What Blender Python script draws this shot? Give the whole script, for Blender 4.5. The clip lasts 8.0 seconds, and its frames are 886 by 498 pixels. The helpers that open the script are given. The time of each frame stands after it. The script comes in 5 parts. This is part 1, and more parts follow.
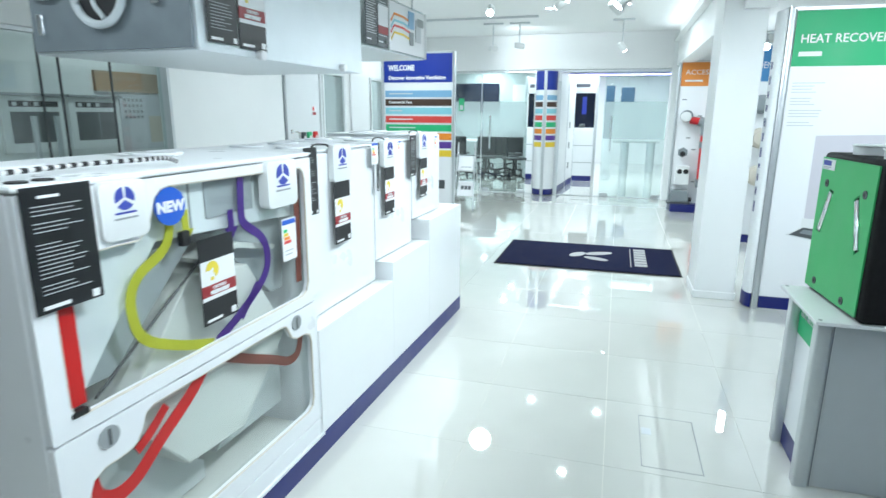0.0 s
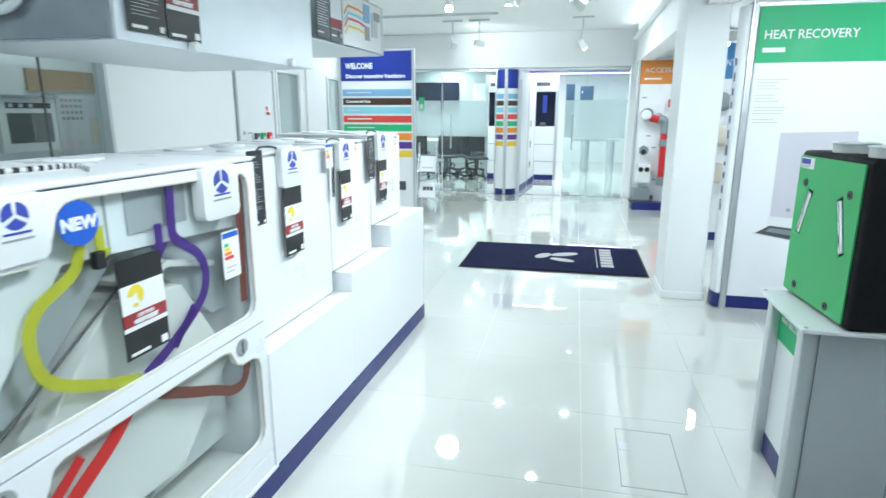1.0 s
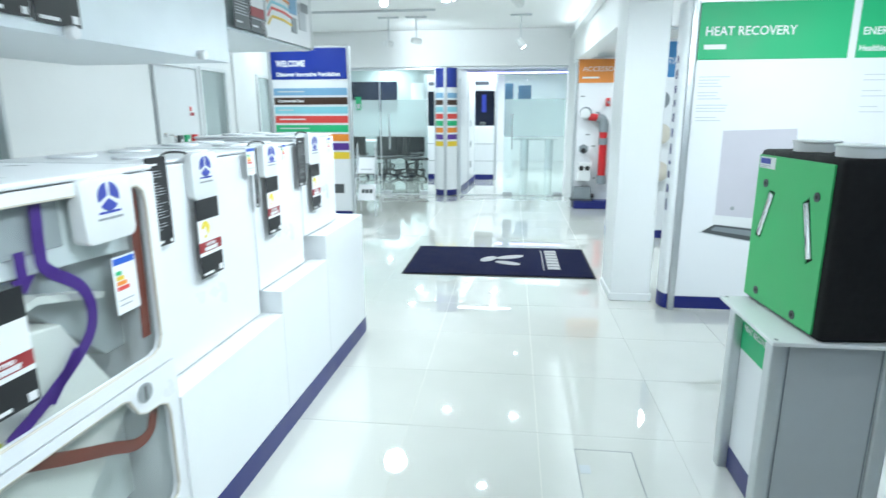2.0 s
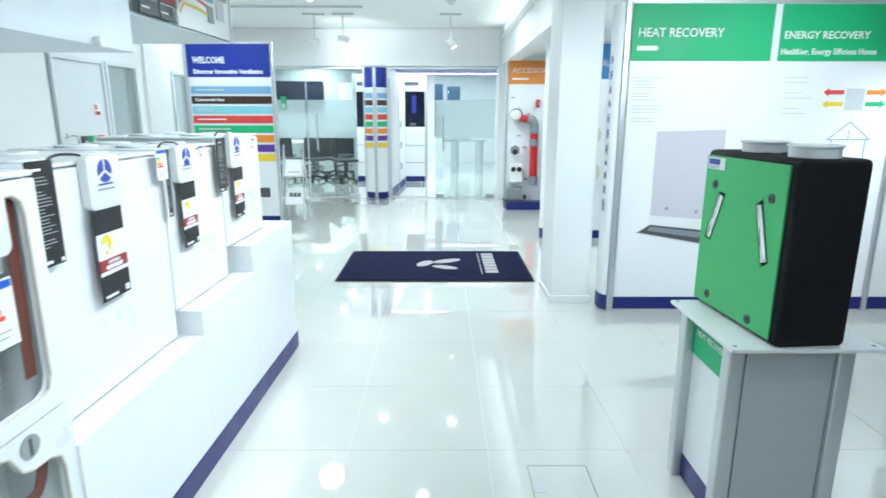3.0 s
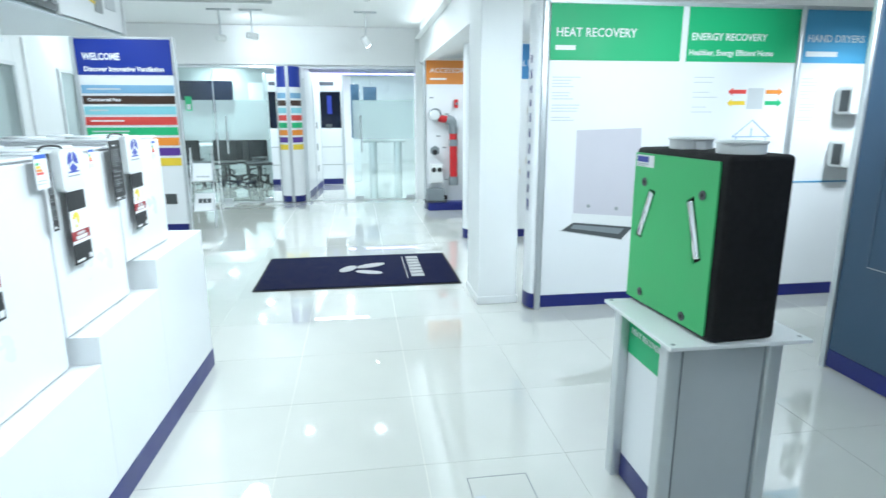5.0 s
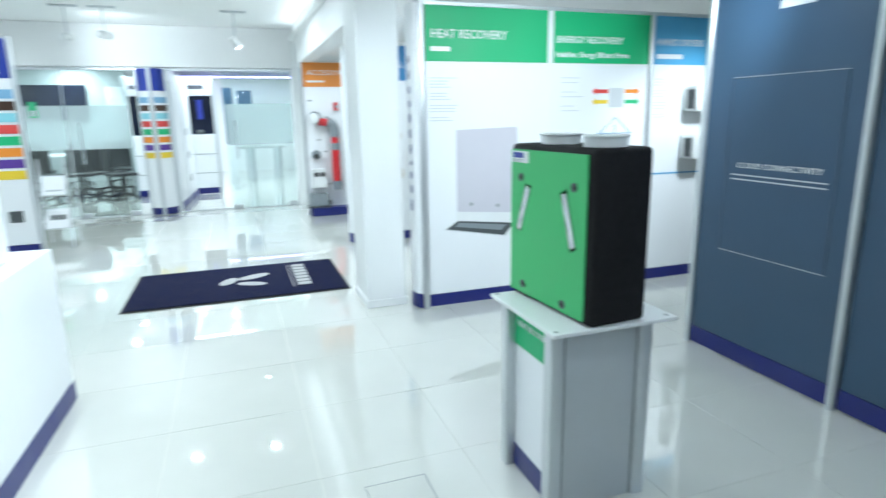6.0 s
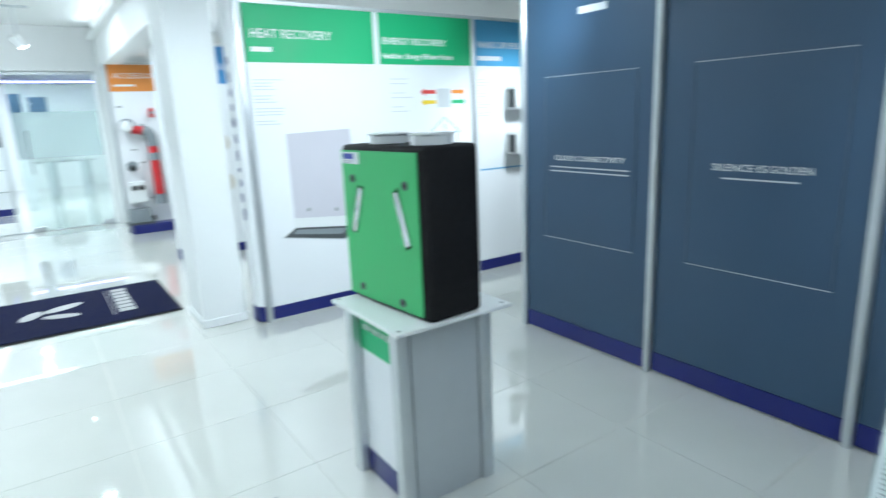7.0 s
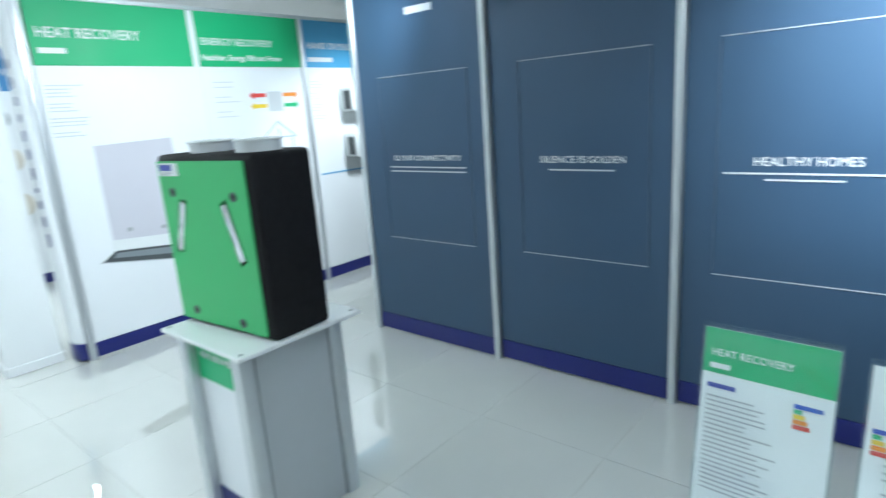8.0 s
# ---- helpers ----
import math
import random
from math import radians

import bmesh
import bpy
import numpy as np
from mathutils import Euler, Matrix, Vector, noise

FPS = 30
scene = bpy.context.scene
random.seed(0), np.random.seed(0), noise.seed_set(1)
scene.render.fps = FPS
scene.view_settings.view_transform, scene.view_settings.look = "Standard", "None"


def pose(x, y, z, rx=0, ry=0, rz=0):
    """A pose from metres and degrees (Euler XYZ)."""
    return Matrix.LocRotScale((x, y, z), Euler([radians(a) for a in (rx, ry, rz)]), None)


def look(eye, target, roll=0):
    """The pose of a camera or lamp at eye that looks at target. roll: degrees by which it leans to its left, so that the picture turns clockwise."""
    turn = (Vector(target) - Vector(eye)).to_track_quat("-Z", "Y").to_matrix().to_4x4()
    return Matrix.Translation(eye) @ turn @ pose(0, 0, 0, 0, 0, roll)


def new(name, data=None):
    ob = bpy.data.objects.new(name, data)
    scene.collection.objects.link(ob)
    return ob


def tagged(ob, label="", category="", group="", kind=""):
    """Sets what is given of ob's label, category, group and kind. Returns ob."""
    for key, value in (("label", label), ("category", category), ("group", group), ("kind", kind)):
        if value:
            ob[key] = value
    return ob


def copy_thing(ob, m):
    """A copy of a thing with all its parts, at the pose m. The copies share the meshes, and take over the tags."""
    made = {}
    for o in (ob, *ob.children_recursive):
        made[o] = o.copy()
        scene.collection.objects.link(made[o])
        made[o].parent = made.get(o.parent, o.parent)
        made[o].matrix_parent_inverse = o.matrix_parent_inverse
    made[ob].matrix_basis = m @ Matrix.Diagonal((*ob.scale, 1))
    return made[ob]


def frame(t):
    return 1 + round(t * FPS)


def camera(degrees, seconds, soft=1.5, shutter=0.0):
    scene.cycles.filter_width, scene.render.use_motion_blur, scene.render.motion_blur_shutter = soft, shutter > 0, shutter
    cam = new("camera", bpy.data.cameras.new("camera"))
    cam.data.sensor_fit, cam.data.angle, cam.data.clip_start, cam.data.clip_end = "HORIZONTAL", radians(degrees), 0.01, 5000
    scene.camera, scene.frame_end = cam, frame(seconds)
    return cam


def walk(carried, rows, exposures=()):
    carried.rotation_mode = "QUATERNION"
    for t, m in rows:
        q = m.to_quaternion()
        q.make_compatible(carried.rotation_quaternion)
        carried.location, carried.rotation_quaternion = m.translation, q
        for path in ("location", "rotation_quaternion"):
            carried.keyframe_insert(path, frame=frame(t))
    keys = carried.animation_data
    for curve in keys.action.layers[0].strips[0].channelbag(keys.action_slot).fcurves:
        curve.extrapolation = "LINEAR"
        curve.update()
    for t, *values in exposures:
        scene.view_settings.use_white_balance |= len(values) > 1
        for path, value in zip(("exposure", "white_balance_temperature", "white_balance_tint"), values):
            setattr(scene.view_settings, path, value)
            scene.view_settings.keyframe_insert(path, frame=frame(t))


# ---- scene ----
cam = camera(74.83, 8.0, shutter=0.85)

PATH = [
    (0, (0.96, 0.013, 1.439), (0.409, 1.88, 0.98), 0.36),
    (0.5, (0.935, 0.121, 1.435), (0.44, 2.003, 0.975), 0.2),
    (1, (0.906, 0.208, 1.434), (0.479, 2.107, 0.974), 0.05),
    (1.5, (0.883, 0.335, 1.433), (0.541, 2.25, 0.972), -0.16),
    (3, (0.799, 0.635, 1.417), (0.806, 2.582, 0.961), 0.08),
    (3.5, (0.773, 0.694, 1.413), (0.869, 2.639, 0.959), 0.25),
    (4, (0.766, 0.737, 1.415), (0.924, 2.679, 0.96), 0.13),
    (5.5, (0.782, 0.772, 1.4), (1.205, 2.675, 0.952), -0.46),
    (6, (0.798, 0.787, 1.393), (1.444, 2.626, 0.947), -1.0),
    (6.5, (0.813, 0.787, 1.387), (1.684, 2.532, 0.941), -1.47),
    (7, (0.846, 0.795, 1.383), (1.954, 2.397, 0.931), -2.35),
    (7.5, (0.87, 0.799, 1.381), (2.181, 2.238, 0.921), -3.15),
    (8, (0.902, 0.816, 1.379), (2.381, 2.076, 0.905), -4.06),
]
walk(cam, [(t, look(eye, target, roll)) for t, eye, target, roll in PATH], [(0, -0.12, 5990, 4), (8, -0.07, 5840, 4)])

LAMP_NEAR, LAMP_COFFER, LAMP_BACK, LAMP_SIDE, LAMP_SPOT = 8.3, 24, 50, 14, 95
LAMP_COVE = 7

# ---- light ----
world = bpy.data.worlds.new("world")
scene.world = world
world.use_nodes = True
world.node_tree.nodes["Background"].inputs[0].default_value = (0.85, 0.95, 1.0, 1)
world.node_tree.nodes["Background"].inputs[1].default_value = 0.3


def area_lamp(name, m, sx, sy, watts, colour=(0.93, 0.98, 1.0), disk=False, spread=180):
    data = bpy.data.lights.new(name, "AREA")
    data.shape = "ELLIPSE" if disk else "RECTANGLE"
    data.size, data.size_y, data.energy, data.color = sx, sy, watts, colour
    data.spread = radians(spread)
    ob = new(name, data)
    ob.matrix_world = m
    return ob


# ---- materials ----
MATS = {}


def material(name, colour, rough=0.5, metal=0.0, var=0.06, scale=9.0, bump=0.0, bump_scale=60.0, coat=0.0, emit=0.0, emit_col=None,
             piece=0.0, stains=0.0, spec=0.5):
    """A surface with variation at two scales; piece: difference from object to object."""
    m = bpy.data.materials.new(name)
    m.use_nodes = True
    nt = m.node_tree
    b = nt.nodes["Principled BSDF"]
    tc = nt.nodes.new("ShaderNodeTexCoord")
    n1 = nt.nodes.new("ShaderNodeTexNoise")
    n1.inputs["Scale"].default_value = scale
    n1.inputs["Detail"].default_value = 6
    nt.links.new(tc.outputs["Object"], n1.inputs["Vector"])
    n2 = nt.nodes.new("ShaderNodeTexNoise")
    n2.inputs["Scale"].default_value = scale * 0.13
    n2.inputs["Detail"].default_value = 3
    nt.links.new(tc.outputs["Object"], n2.inputs["Vector"])
    mix = nt.nodes.new("ShaderNodeMath")
    mix.operation = "MULTIPLY_ADD"
    mix.inputs[1].default_value = 0.5
    nt.links.new(n1.outputs["Fac"], mix.inputs[0])
    half = nt.nodes.new("ShaderNodeMath")
    half.operation = "MULTIPLY"
    half.inputs[1].default_value = 0.5
    nt.links.new(n2.outputs["Fac"], half.inputs[0])
    nt.links.new(half.outputs[0], mix.inputs[2])
    ramp = nt.nodes.new("ShaderNodeMapRange")
    ramp.inputs["From Min"].default_value, ramp.inputs["From Max"].default_value = 0.3, 0.7
    ramp.inputs["To Min"].default_value, ramp.inputs["To Max"].default_value = 1 - var, 1 + var
    nt.links.new(mix.outputs[0], ramp.inputs["Value"])
    out = ramp.outputs["Result"]
    if piece:
        info = nt.nodes.new("ShaderNodeObjectInfo")
        r2 = nt.nodes.new("ShaderNodeMapRange")
        r2.inputs["To Min"].default_value, r2.inputs["To Max"].default_value = 1 - piece, 1 + piece
        nt.links.new(info.outputs["Random"], r2.inputs["Value"])
        mul = nt.nodes.new("ShaderNodeMath")
        mul.operation = "MULTIPLY"
        nt.links.new(out, mul.inputs[0])
        nt.links.new(r2.outputs["Result"], mul.inputs[1])
        out = mul.outputs[0]
    vec = nt.nodes.new("ShaderNodeVectorMath")
    vec.operation = "SCALE"
    vec.inputs[0].default_value = colour[:3]
    nt.links.new(out, vec.inputs["Scale"])
    nt.links.new(vec.outputs[0], b.inputs["Base Color"])
    rr = nt.nodes.new("ShaderNodeMapRange")
    rr.inputs["From Min"].default_value, rr.inputs["From Max"].default_value = 0.3, 0.7
    rr.inputs["To Min"].default_value, rr.inputs["To Max"].default_value = max(0.0, rough * 0.8), min(1.0, rough * 1.25)
    nt.links.new(mix.outputs[0], rr.inputs["Value"])
    nt.links.new(rr.outputs["Result"], b.inputs["Roughness"])
    b.inputs["Metallic"].default_value = metal
    b.inputs["Specular IOR Level"].default_value = spec
    b.inputs["Coat Weight"].default_value = coat
    if bump:
        bn = nt.nodes.new("ShaderNodeTexNoise")
        bn.inputs["Scale"].default_value = bump_scale
        bn.inputs["Detail"].default_value = 4
        nt.links.new(tc.outputs["Object"], bn.inputs["Vector"])
        bp = nt.nodes.new("ShaderNodeBump")
        bp.inputs["Strength"].default_value = bump
        bp.inputs["Distance"].default_value = 0.004
        nt.links.new(bn.outputs["Fac"], bp.inputs["Height"])
        nt.links.new(bp.outputs["Normal"], b.inputs["Normal"])
    if emit:
        b.inputs["Emission Color"].default_value = (*(emit_col or colour)[:3], 1)
        b.inputs["Emission Strength"].default_value = emit
    MATS[name] = m
    return m


def glass_material(name, tint, rough=0.0, clear=0.85, gloss=0.06):
    """Thin clear sheet: mostly straight through, with a mirror film stronger at grazing angles."""
    m = bpy.data.materials.new(name)
    m.use_nodes = True
    nt = m.node_tree
    nt.nodes.clear()
    o = nt.nodes.new("ShaderNodeOutputMaterial")
    t = nt.nodes.new("ShaderNodeBsdfTransparent")
    t.inputs[0].default_value = (*tint, 1)
    g = nt.nodes.new("ShaderNodeBsdfGlossy")
    g.inputs["Roughness"].default_value = rough
    face = nt.nodes.new("ShaderNodeLayerWeight")
    face.inputs["Blend"].default_value = 0.5
    power = nt.nodes.new("ShaderNodeMath")
    power.operation = "POWER"
    power.inputs[1].default_value = 4.5
    nt.links.new(face.outputs["Facing"], power.inputs[0])
    lw = nt.nodes.new("ShaderNodeMath")
    lw.operation = "MULTIPLY_ADD"
    lw.inputs[1].default_value, lw.inputs[2].default_value = 0.75, gloss * 0.5
    nt.links.new(power.outputs[0], lw.inputs[0])
    mx = nt.nodes.new("ShaderNodeMixShader")
    nt.links.new(lw.outputs[0], mx.inputs[0])
    nt.links.new(t.outputs[0], mx.inputs[1])
    nt.links.new(g.outputs[0], mx.inputs[2])
    last = mx
    if clear < 1:
        d = nt.nodes.new("ShaderNodeBsdfTranslucent")
        d.inputs[0].default_value = (*tint, 1)
        d2 = nt.nodes.new("ShaderNodeBsdfDiffuse")
        d2.inputs[0].default_value = (*tint, 1)
        mx0 = nt.nodes.new("ShaderNodeMixShader")
        mx0.inputs[0].default_value = 0.5
        nt.links.new(d.outputs[0], mx0.inputs[1])
        nt.links.new(d2.outputs[0], mx0.inputs[2])
        mx2 = nt.nodes.new("ShaderNodeMixShader")
        mx2.inputs[0].default_value = 1 - clear
        nt.links.new(mx.outputs[0], mx2.inputs[1])
        nt.links.new(mx0.outputs[0], mx2.inputs[2])
        last = mx2
    nt.links.new(last.outputs[0], o.inputs[0])
    MATS[name] = m
    return m


material("wall_paint", (0.80, 0.82, 0.82), 0.55, var=0.02, scale=4, bump=0.06, bump_scale=180)
material("ceiling_paint", (0.84, 0.85, 0.85), 0.7, var=0.015, scale=3, bump=0.04, bump_scale=200)
material("floor_tile", (0.63, 0.638, 0.592), 0.008, var=0.025, scale=5, piece=0.012, bump=0.002, bump_scale=3, spec=1.0, coat=0.75)
material("tile_joint", (0.68, 0.66, 0.58), 0.6, var=0.15, scale=20)
material("white_lacquer", (0.82, 0.84, 0.85), 0.32, var=0.015, scale=6, bump=0.02, bump_scale=90)
material("unit_white", (0.80, 0.82, 0.84), 0.30, var=0.02, scale=7, bump=0.03, bump_scale=140)
material("unit_grey", (0.50, 0.54, 0.57), 0.35, var=0.03, scale=7)
material("pod_white", (0.74, 0.76, 0.76), 0.38, var=0.02, scale=11)
material("board_white", (0.80, 0.82, 0.84), 0.35, var=0.012, scale=5)
material("aluminium", (0.62, 0.65, 0.67), 0.34, metal=0.75, var=0.04, scale=30, bump=0.02, bump_scale=300)
material("post_grey", (0.50, 0.53, 0.55), 0.4, metal=0.35, var=0.03, scale=20)
material("chrome", (0.8, 0.82, 0.84), 0.12, metal=1.0, var=0.02)
material("royal_blue", (0.008, 0.014, 0.150), 0.35, var=0.05, scale=8)
material("welcome_blue", (0.012, 0.035, 0.30), 0.35, var=0.04, scale=6)
material("navy_panel", (0.035, 0.075, 0.135), 0.42, var=0.06, scale=3, bump=0.03, bump_scale=220)
material("green_header", (0.025, 0.42, 0.16), 0.5, var=0.012, scale=5)
material("green_plate", (0.07, 0.46, 0.15), 0.40, var=0.03, scale=9, bump=0.03, bump_scale=220)
material("black_foam", (0.006, 0.006, 0.007), 0.7, var=0.2, scale=40, bump=0.25, bump_scale=260, spec=0.25)
material("black_card", (0.012, 0.013, 0.015), 0.35, var=0.1, scale=12)
material("charcoal_card", (0.10, 0.11, 0.12), 0.4, var=0.1, scale=12)
material("print_white", (0.80, 0.81, 0.82), 0.4, var=0.01)
material("print_grey", (0.40, 0.42, 0.44), 0.5, var=0.05)
material("print_faint", (0.55, 0.58, 0.60), 0.5, var=0.05)
material("print_dark", (0.05, 0.055, 0.07), 0.5, var=0.1)
material("print_blue", (0.045, 0.065, 0.36), 0.4, var=0.05)
material("print_maroon", (0.30, 0.03, 0.035), 0.45, var=0.06)
material("print_yellow", (0.75, 0.60, 0.05), 0.45, var=0.06)
material("strip_sky", (0.22, 0.42, 0.62), 0.4, var=0.03)
material("strip_brown", (0.055, 0.028, 0.018), 0.4, var=0.06)
material("strip_cyan", (0.28, 0.62, 0.70), 0.4, var=0.03)
material("strip_red", (0.68, 0.07, 0.06), 0.4, var=0.03)
material("strip_green", (0.04, 0.45, 0.18), 0.4, var=0.03)
material("strip_orange", (0.80, 0.27, 0.03), 0.4, var=0.03)
material("strip_purple", (0.10, 0.04, 0.28), 0.4, var=0.03)
material("strip_yellow", (0.80, 0.58, 0.04), 0.4, var=0.03)
material("header_blue", (0.06, 0.24, 0.52), 0.5, var=0.012)
material("hand_blue", (0.09, 0.36, 0.62), 0.5, var=0.012)
material("header_orange", (0.72, 0.26, 0.05), 0.5, var=0.012)
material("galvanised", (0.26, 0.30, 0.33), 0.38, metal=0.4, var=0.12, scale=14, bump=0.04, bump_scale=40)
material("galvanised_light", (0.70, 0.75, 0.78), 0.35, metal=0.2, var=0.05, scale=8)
material("mat_navy", (0.006, 0.008, 0.035), 0.95, var=0.25, scale=60, bump=0.5, bump_scale=420, spec=0.1)
material("mat_edge", (0.008, 0.008, 0.012), 0.8, var=0.1)
material("mat_motif", (0.42, 0.42, 0.42), 0.9, var=0.12, scale=60, bump=0.4, bump_scale=420)
material("rubber_black", (0.012, 0.012, 0.013), 0.55, var=0.15)
material("rope_white", (0.7, 0.7, 0.7), 0.7, var=0.1)
material("red_duct", (0.52, 0.02, 0.025), 0.32, var=0.05)
material("grey_plastic", (0.22, 0.25, 0.27), 0.4, var=0.06)
material("dark_grey", (0.07, 0.08, 0.085), 0.5, var=0.08)
material("mid_grey", (0.30, 0.32, 0.33), 0.5, var=0.06)
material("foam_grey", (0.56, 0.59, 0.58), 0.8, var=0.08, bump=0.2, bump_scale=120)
# darker copy of the foam: shade put into the colour of the upper wedges
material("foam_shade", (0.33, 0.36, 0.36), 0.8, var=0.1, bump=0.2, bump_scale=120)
material("exchanger_white", (0.66, 0.66, 0.62), 0.45, var=0.03)
material("cream", (0.62, 0.58, 0.50), 0.5, var=0.05)
material("hood_lilac", (0.56, 0.55, 0.60), 0.4, var=0.02)
material("badge_blue", (0.02, 0.10, 0.52), 0.35, var=0.03)
material("screen_dark", (0.008, 0.012, 0.03), 0.12, var=0.1)
material("screen_image", (0.02, 0.03, 0.2), 0.2, var=0.1, emit=0.5, emit_col=(0.05, 0.08, 0.6))
material("door_white", (0.70, 0.73, 0.74), 0.4, var=0.02)
material("dark_gap", (0.02, 0.02, 0.022), 0.6)
material("wood_pale", (0.45, 0.36, 0.26), 0.45, var=0.1, scale=18)
material("sign_red", (0.6, 0.03, 0.03), 0.4)
material("exit_green", (0.05, 0.42, 0.18), 0.4)
material("lamp_glow", (1, 1, 1), 0.5, emit=40.0, emit_col=(0.92, 0.97, 1.0))
material("cove_glow", (1, 1, 1), 0.5, emit=9.0, emit_col=(0.92, 0.98, 1.0))
material("panel_glow", (1, 1, 1), 0.5, emit=6.0, emit_col=(0.92, 0.98, 1.0))
glass_material("clear_glass", (0.90, 0.955, 0.945), clear=1.0, gloss=0.1)
glass_material("frosted_glass", (0.76, 0.82, 0.82), rough=0.3, clear=0.66)
glass_material("perspex", (0.95, 0.98, 0.98), clear=0.96)
glass_material("acrylic", (0.93, 0.97, 0.98), clear=0.98)


# ---- building blocks ----
def link(ob, parent):
    if parent is not None:
        ob.parent = parent
    return ob


def part(name, bm, mat, parent=None, label="", smooth=False):
    me = bpy.data.meshes.new(name)
    if hasattr(bm, "to_mesh"):
        bmesh.ops.recalc_face_normals(bm, faces=bm.faces)
        bm.to_mesh(me)
        bm.free()
    else:
        me = bm
    me.materials.clear()
    me.materials.append(MATS[mat])
    if smooth:
        me.shade_smooth()
        me.set_sharp_from_angle(angle=radians(38))
    ob = new(name, me)
    link(ob, parent)
    if label:
        tagged(ob, label)
    return ob


def thing(name, m, label, category, group="", kind=""):
    ob = new(name)
    ob.empty_display_size = 0.1
    ob.matrix_world = m
    return tagged(ob, label, category, group, kind)


def solo(name, bm, mat, m, label, category, group="", kind="", smooth=False):
    ob = part(name, bm, mat, None, "", smooth)
    ob.matrix_world = m
    return tagged(ob, label, category, group, kind)


def box(x0, x1, y0, y1, z0, z1, bev=0.0, seg=2, bm=None):
    out = bm or bmesh.new()
    r = bmesh.ops.create_cube(out, size=1.0)
    vs = r["verts"]
    for v in vs:
        v.co = Vector(((x0 + x1) / 2 + v.co.x * (x1 - x0), (y0 + y1) / 2 + v.co.y * (y1 - y0), (z0 + z1) / 2 + v.co.z * (z1 - z0)))
    if bev:
        es = {e for v in vs for e in v.link_edges}
        bmesh.ops.bevel(out, geom=list(es), offset=bev, segments=seg, affect="EDGES", profile=0.5)
    return out


def cyl(c, r, h, axis="z", seg=24, r2=None, bm=None, bev=0.0):
    """A cylinder with its base at c, along an axis."""
    out = bm or bmesh.new()
    turn = {"z": Matrix(), "x": pose(0, 0, 0, 0, 90, 0), "y": pose(0, 0, 0, -90, 0, 0)}[axis]
    r_ = bmesh.ops.create_cone(out, cap_ends=True, segments=seg, radius1=r, radius2=r if r2 is None else r2, depth=h,
                               matrix=Matrix.Translation(c) @ turn @ pose(0, 0, h / 2))
    if bev:
        es = [e for e in {e for v in r_["verts"] for e in v.link_edges} if any(len(f.verts) > 4 for f in e.link_faces)]
        bmesh.ops.bevel(out, geom=es, offset=bev, segments=2, affect="EDGES", profile=0.5)
    return out


def prism(poly, a0, a1, axis="x", bm=None, bev=0.0):
    """A polygon pushed along an axis; its two numbers are (y, z), (x, z) or (x, y)."""
    out = bm or bmesh.new()

    def at(p, a):
        return {"x": (a, p[0], p[1]), "y": (p[0], a, p[1]), "z": (p[0], p[1], a)}[axis]
    lo = [out.verts.new(at(p, a0)) for p in poly]
    hi = [out.verts.new(at(p, a1)) for p in poly]
    n = len(poly)
    fs = [out.faces.new(lo), out.faces.new(hi)]
    for i in range(n):
        fs.append(out.faces.new((lo[i], lo[(i + 1) % n], hi[(i + 1) % n], hi[i])))
    if bev:
        es = [e for e in fs[0].edges] + [e for e in fs[1].edges]
        bmesh.ops.bevel(out, geom=es, offset=bev, segments=2, affect="EDGES", profile=0.5)
    return out


def tube(pts, r, seg=10, bm=None, closed_ends=True):
    out = bm or bmesh.new()
    pts = [Vector(p) for p in pts]
    rings = []
    up = Vector((0.13, 0.27, 0.95)).normalized()
    for i, p in enumerate(pts):
        d = (pts[min(i + 1, len(pts) - 1)] - pts[max(i - 1, 0)]).normalized()
        a = d.cross(up).normalized()
        b = d.cross(a)
        rings.append([out.verts.new(p + r * (math.cos(k * 2 * math.pi / seg) * a + math.sin(k * 2 * math.pi / seg) * b)) for k in range(seg)])
    for q, w in zip(rings, rings[1:]):
        for k in range(seg):
            out.faces.new((q[k], q[(k + 1) % seg], w[(k + 1) % seg], w[k]))
    if closed_ends:
        out.faces.new(rings[0])
        out.faces.new(rings[-1])
    return out


def smooth_line(pts, n=8):
    """Catmull-Rom through the points."""
    pts = [Vector(p) for p in pts]
    ext = [2 * pts[0] - pts[1], *pts, 2 * pts[-1] - pts[-2]]
    out = []
    for i in range(1, len(ext) - 2):
        a, b, c, d = ext[i - 1:i + 3]
        for k in range(n):
            t = k / n
            out.append(0.5 * (2 * b + (c - a) * t + (2 * a - 5 * b + 4 * c - d) * t * t + (3 * b - a - 3 * c + d) * t ** 3))
    return out + [pts[-1]]


def round_rect(x0, x1, z0, z1, r, n=6):
    out = []
    for cx, cz, a in ((x1 - r, z1 - r, 0), (x0 + r, z1 - r, 90), (x0 + r, z0 + r, 180), (x1 - r, z0 + r, 270)):
        for k in range(n + 1):
            t = radians(a + 90 * k / n)
            out.append((cx + r * math.cos(t), cz + r * math.sin(t)))
    return out


def curve_mesh(cu):
    ob = bpy.data.objects.new("shape", cu)
    scene.collection.objects.link(ob)
    dg = bpy.context.evaluated_depsgraph_get()
    me = bpy.data.meshes.new_from_object(ob.evaluated_get(dg))
    bpy.data.objects.remove(ob)
    return me


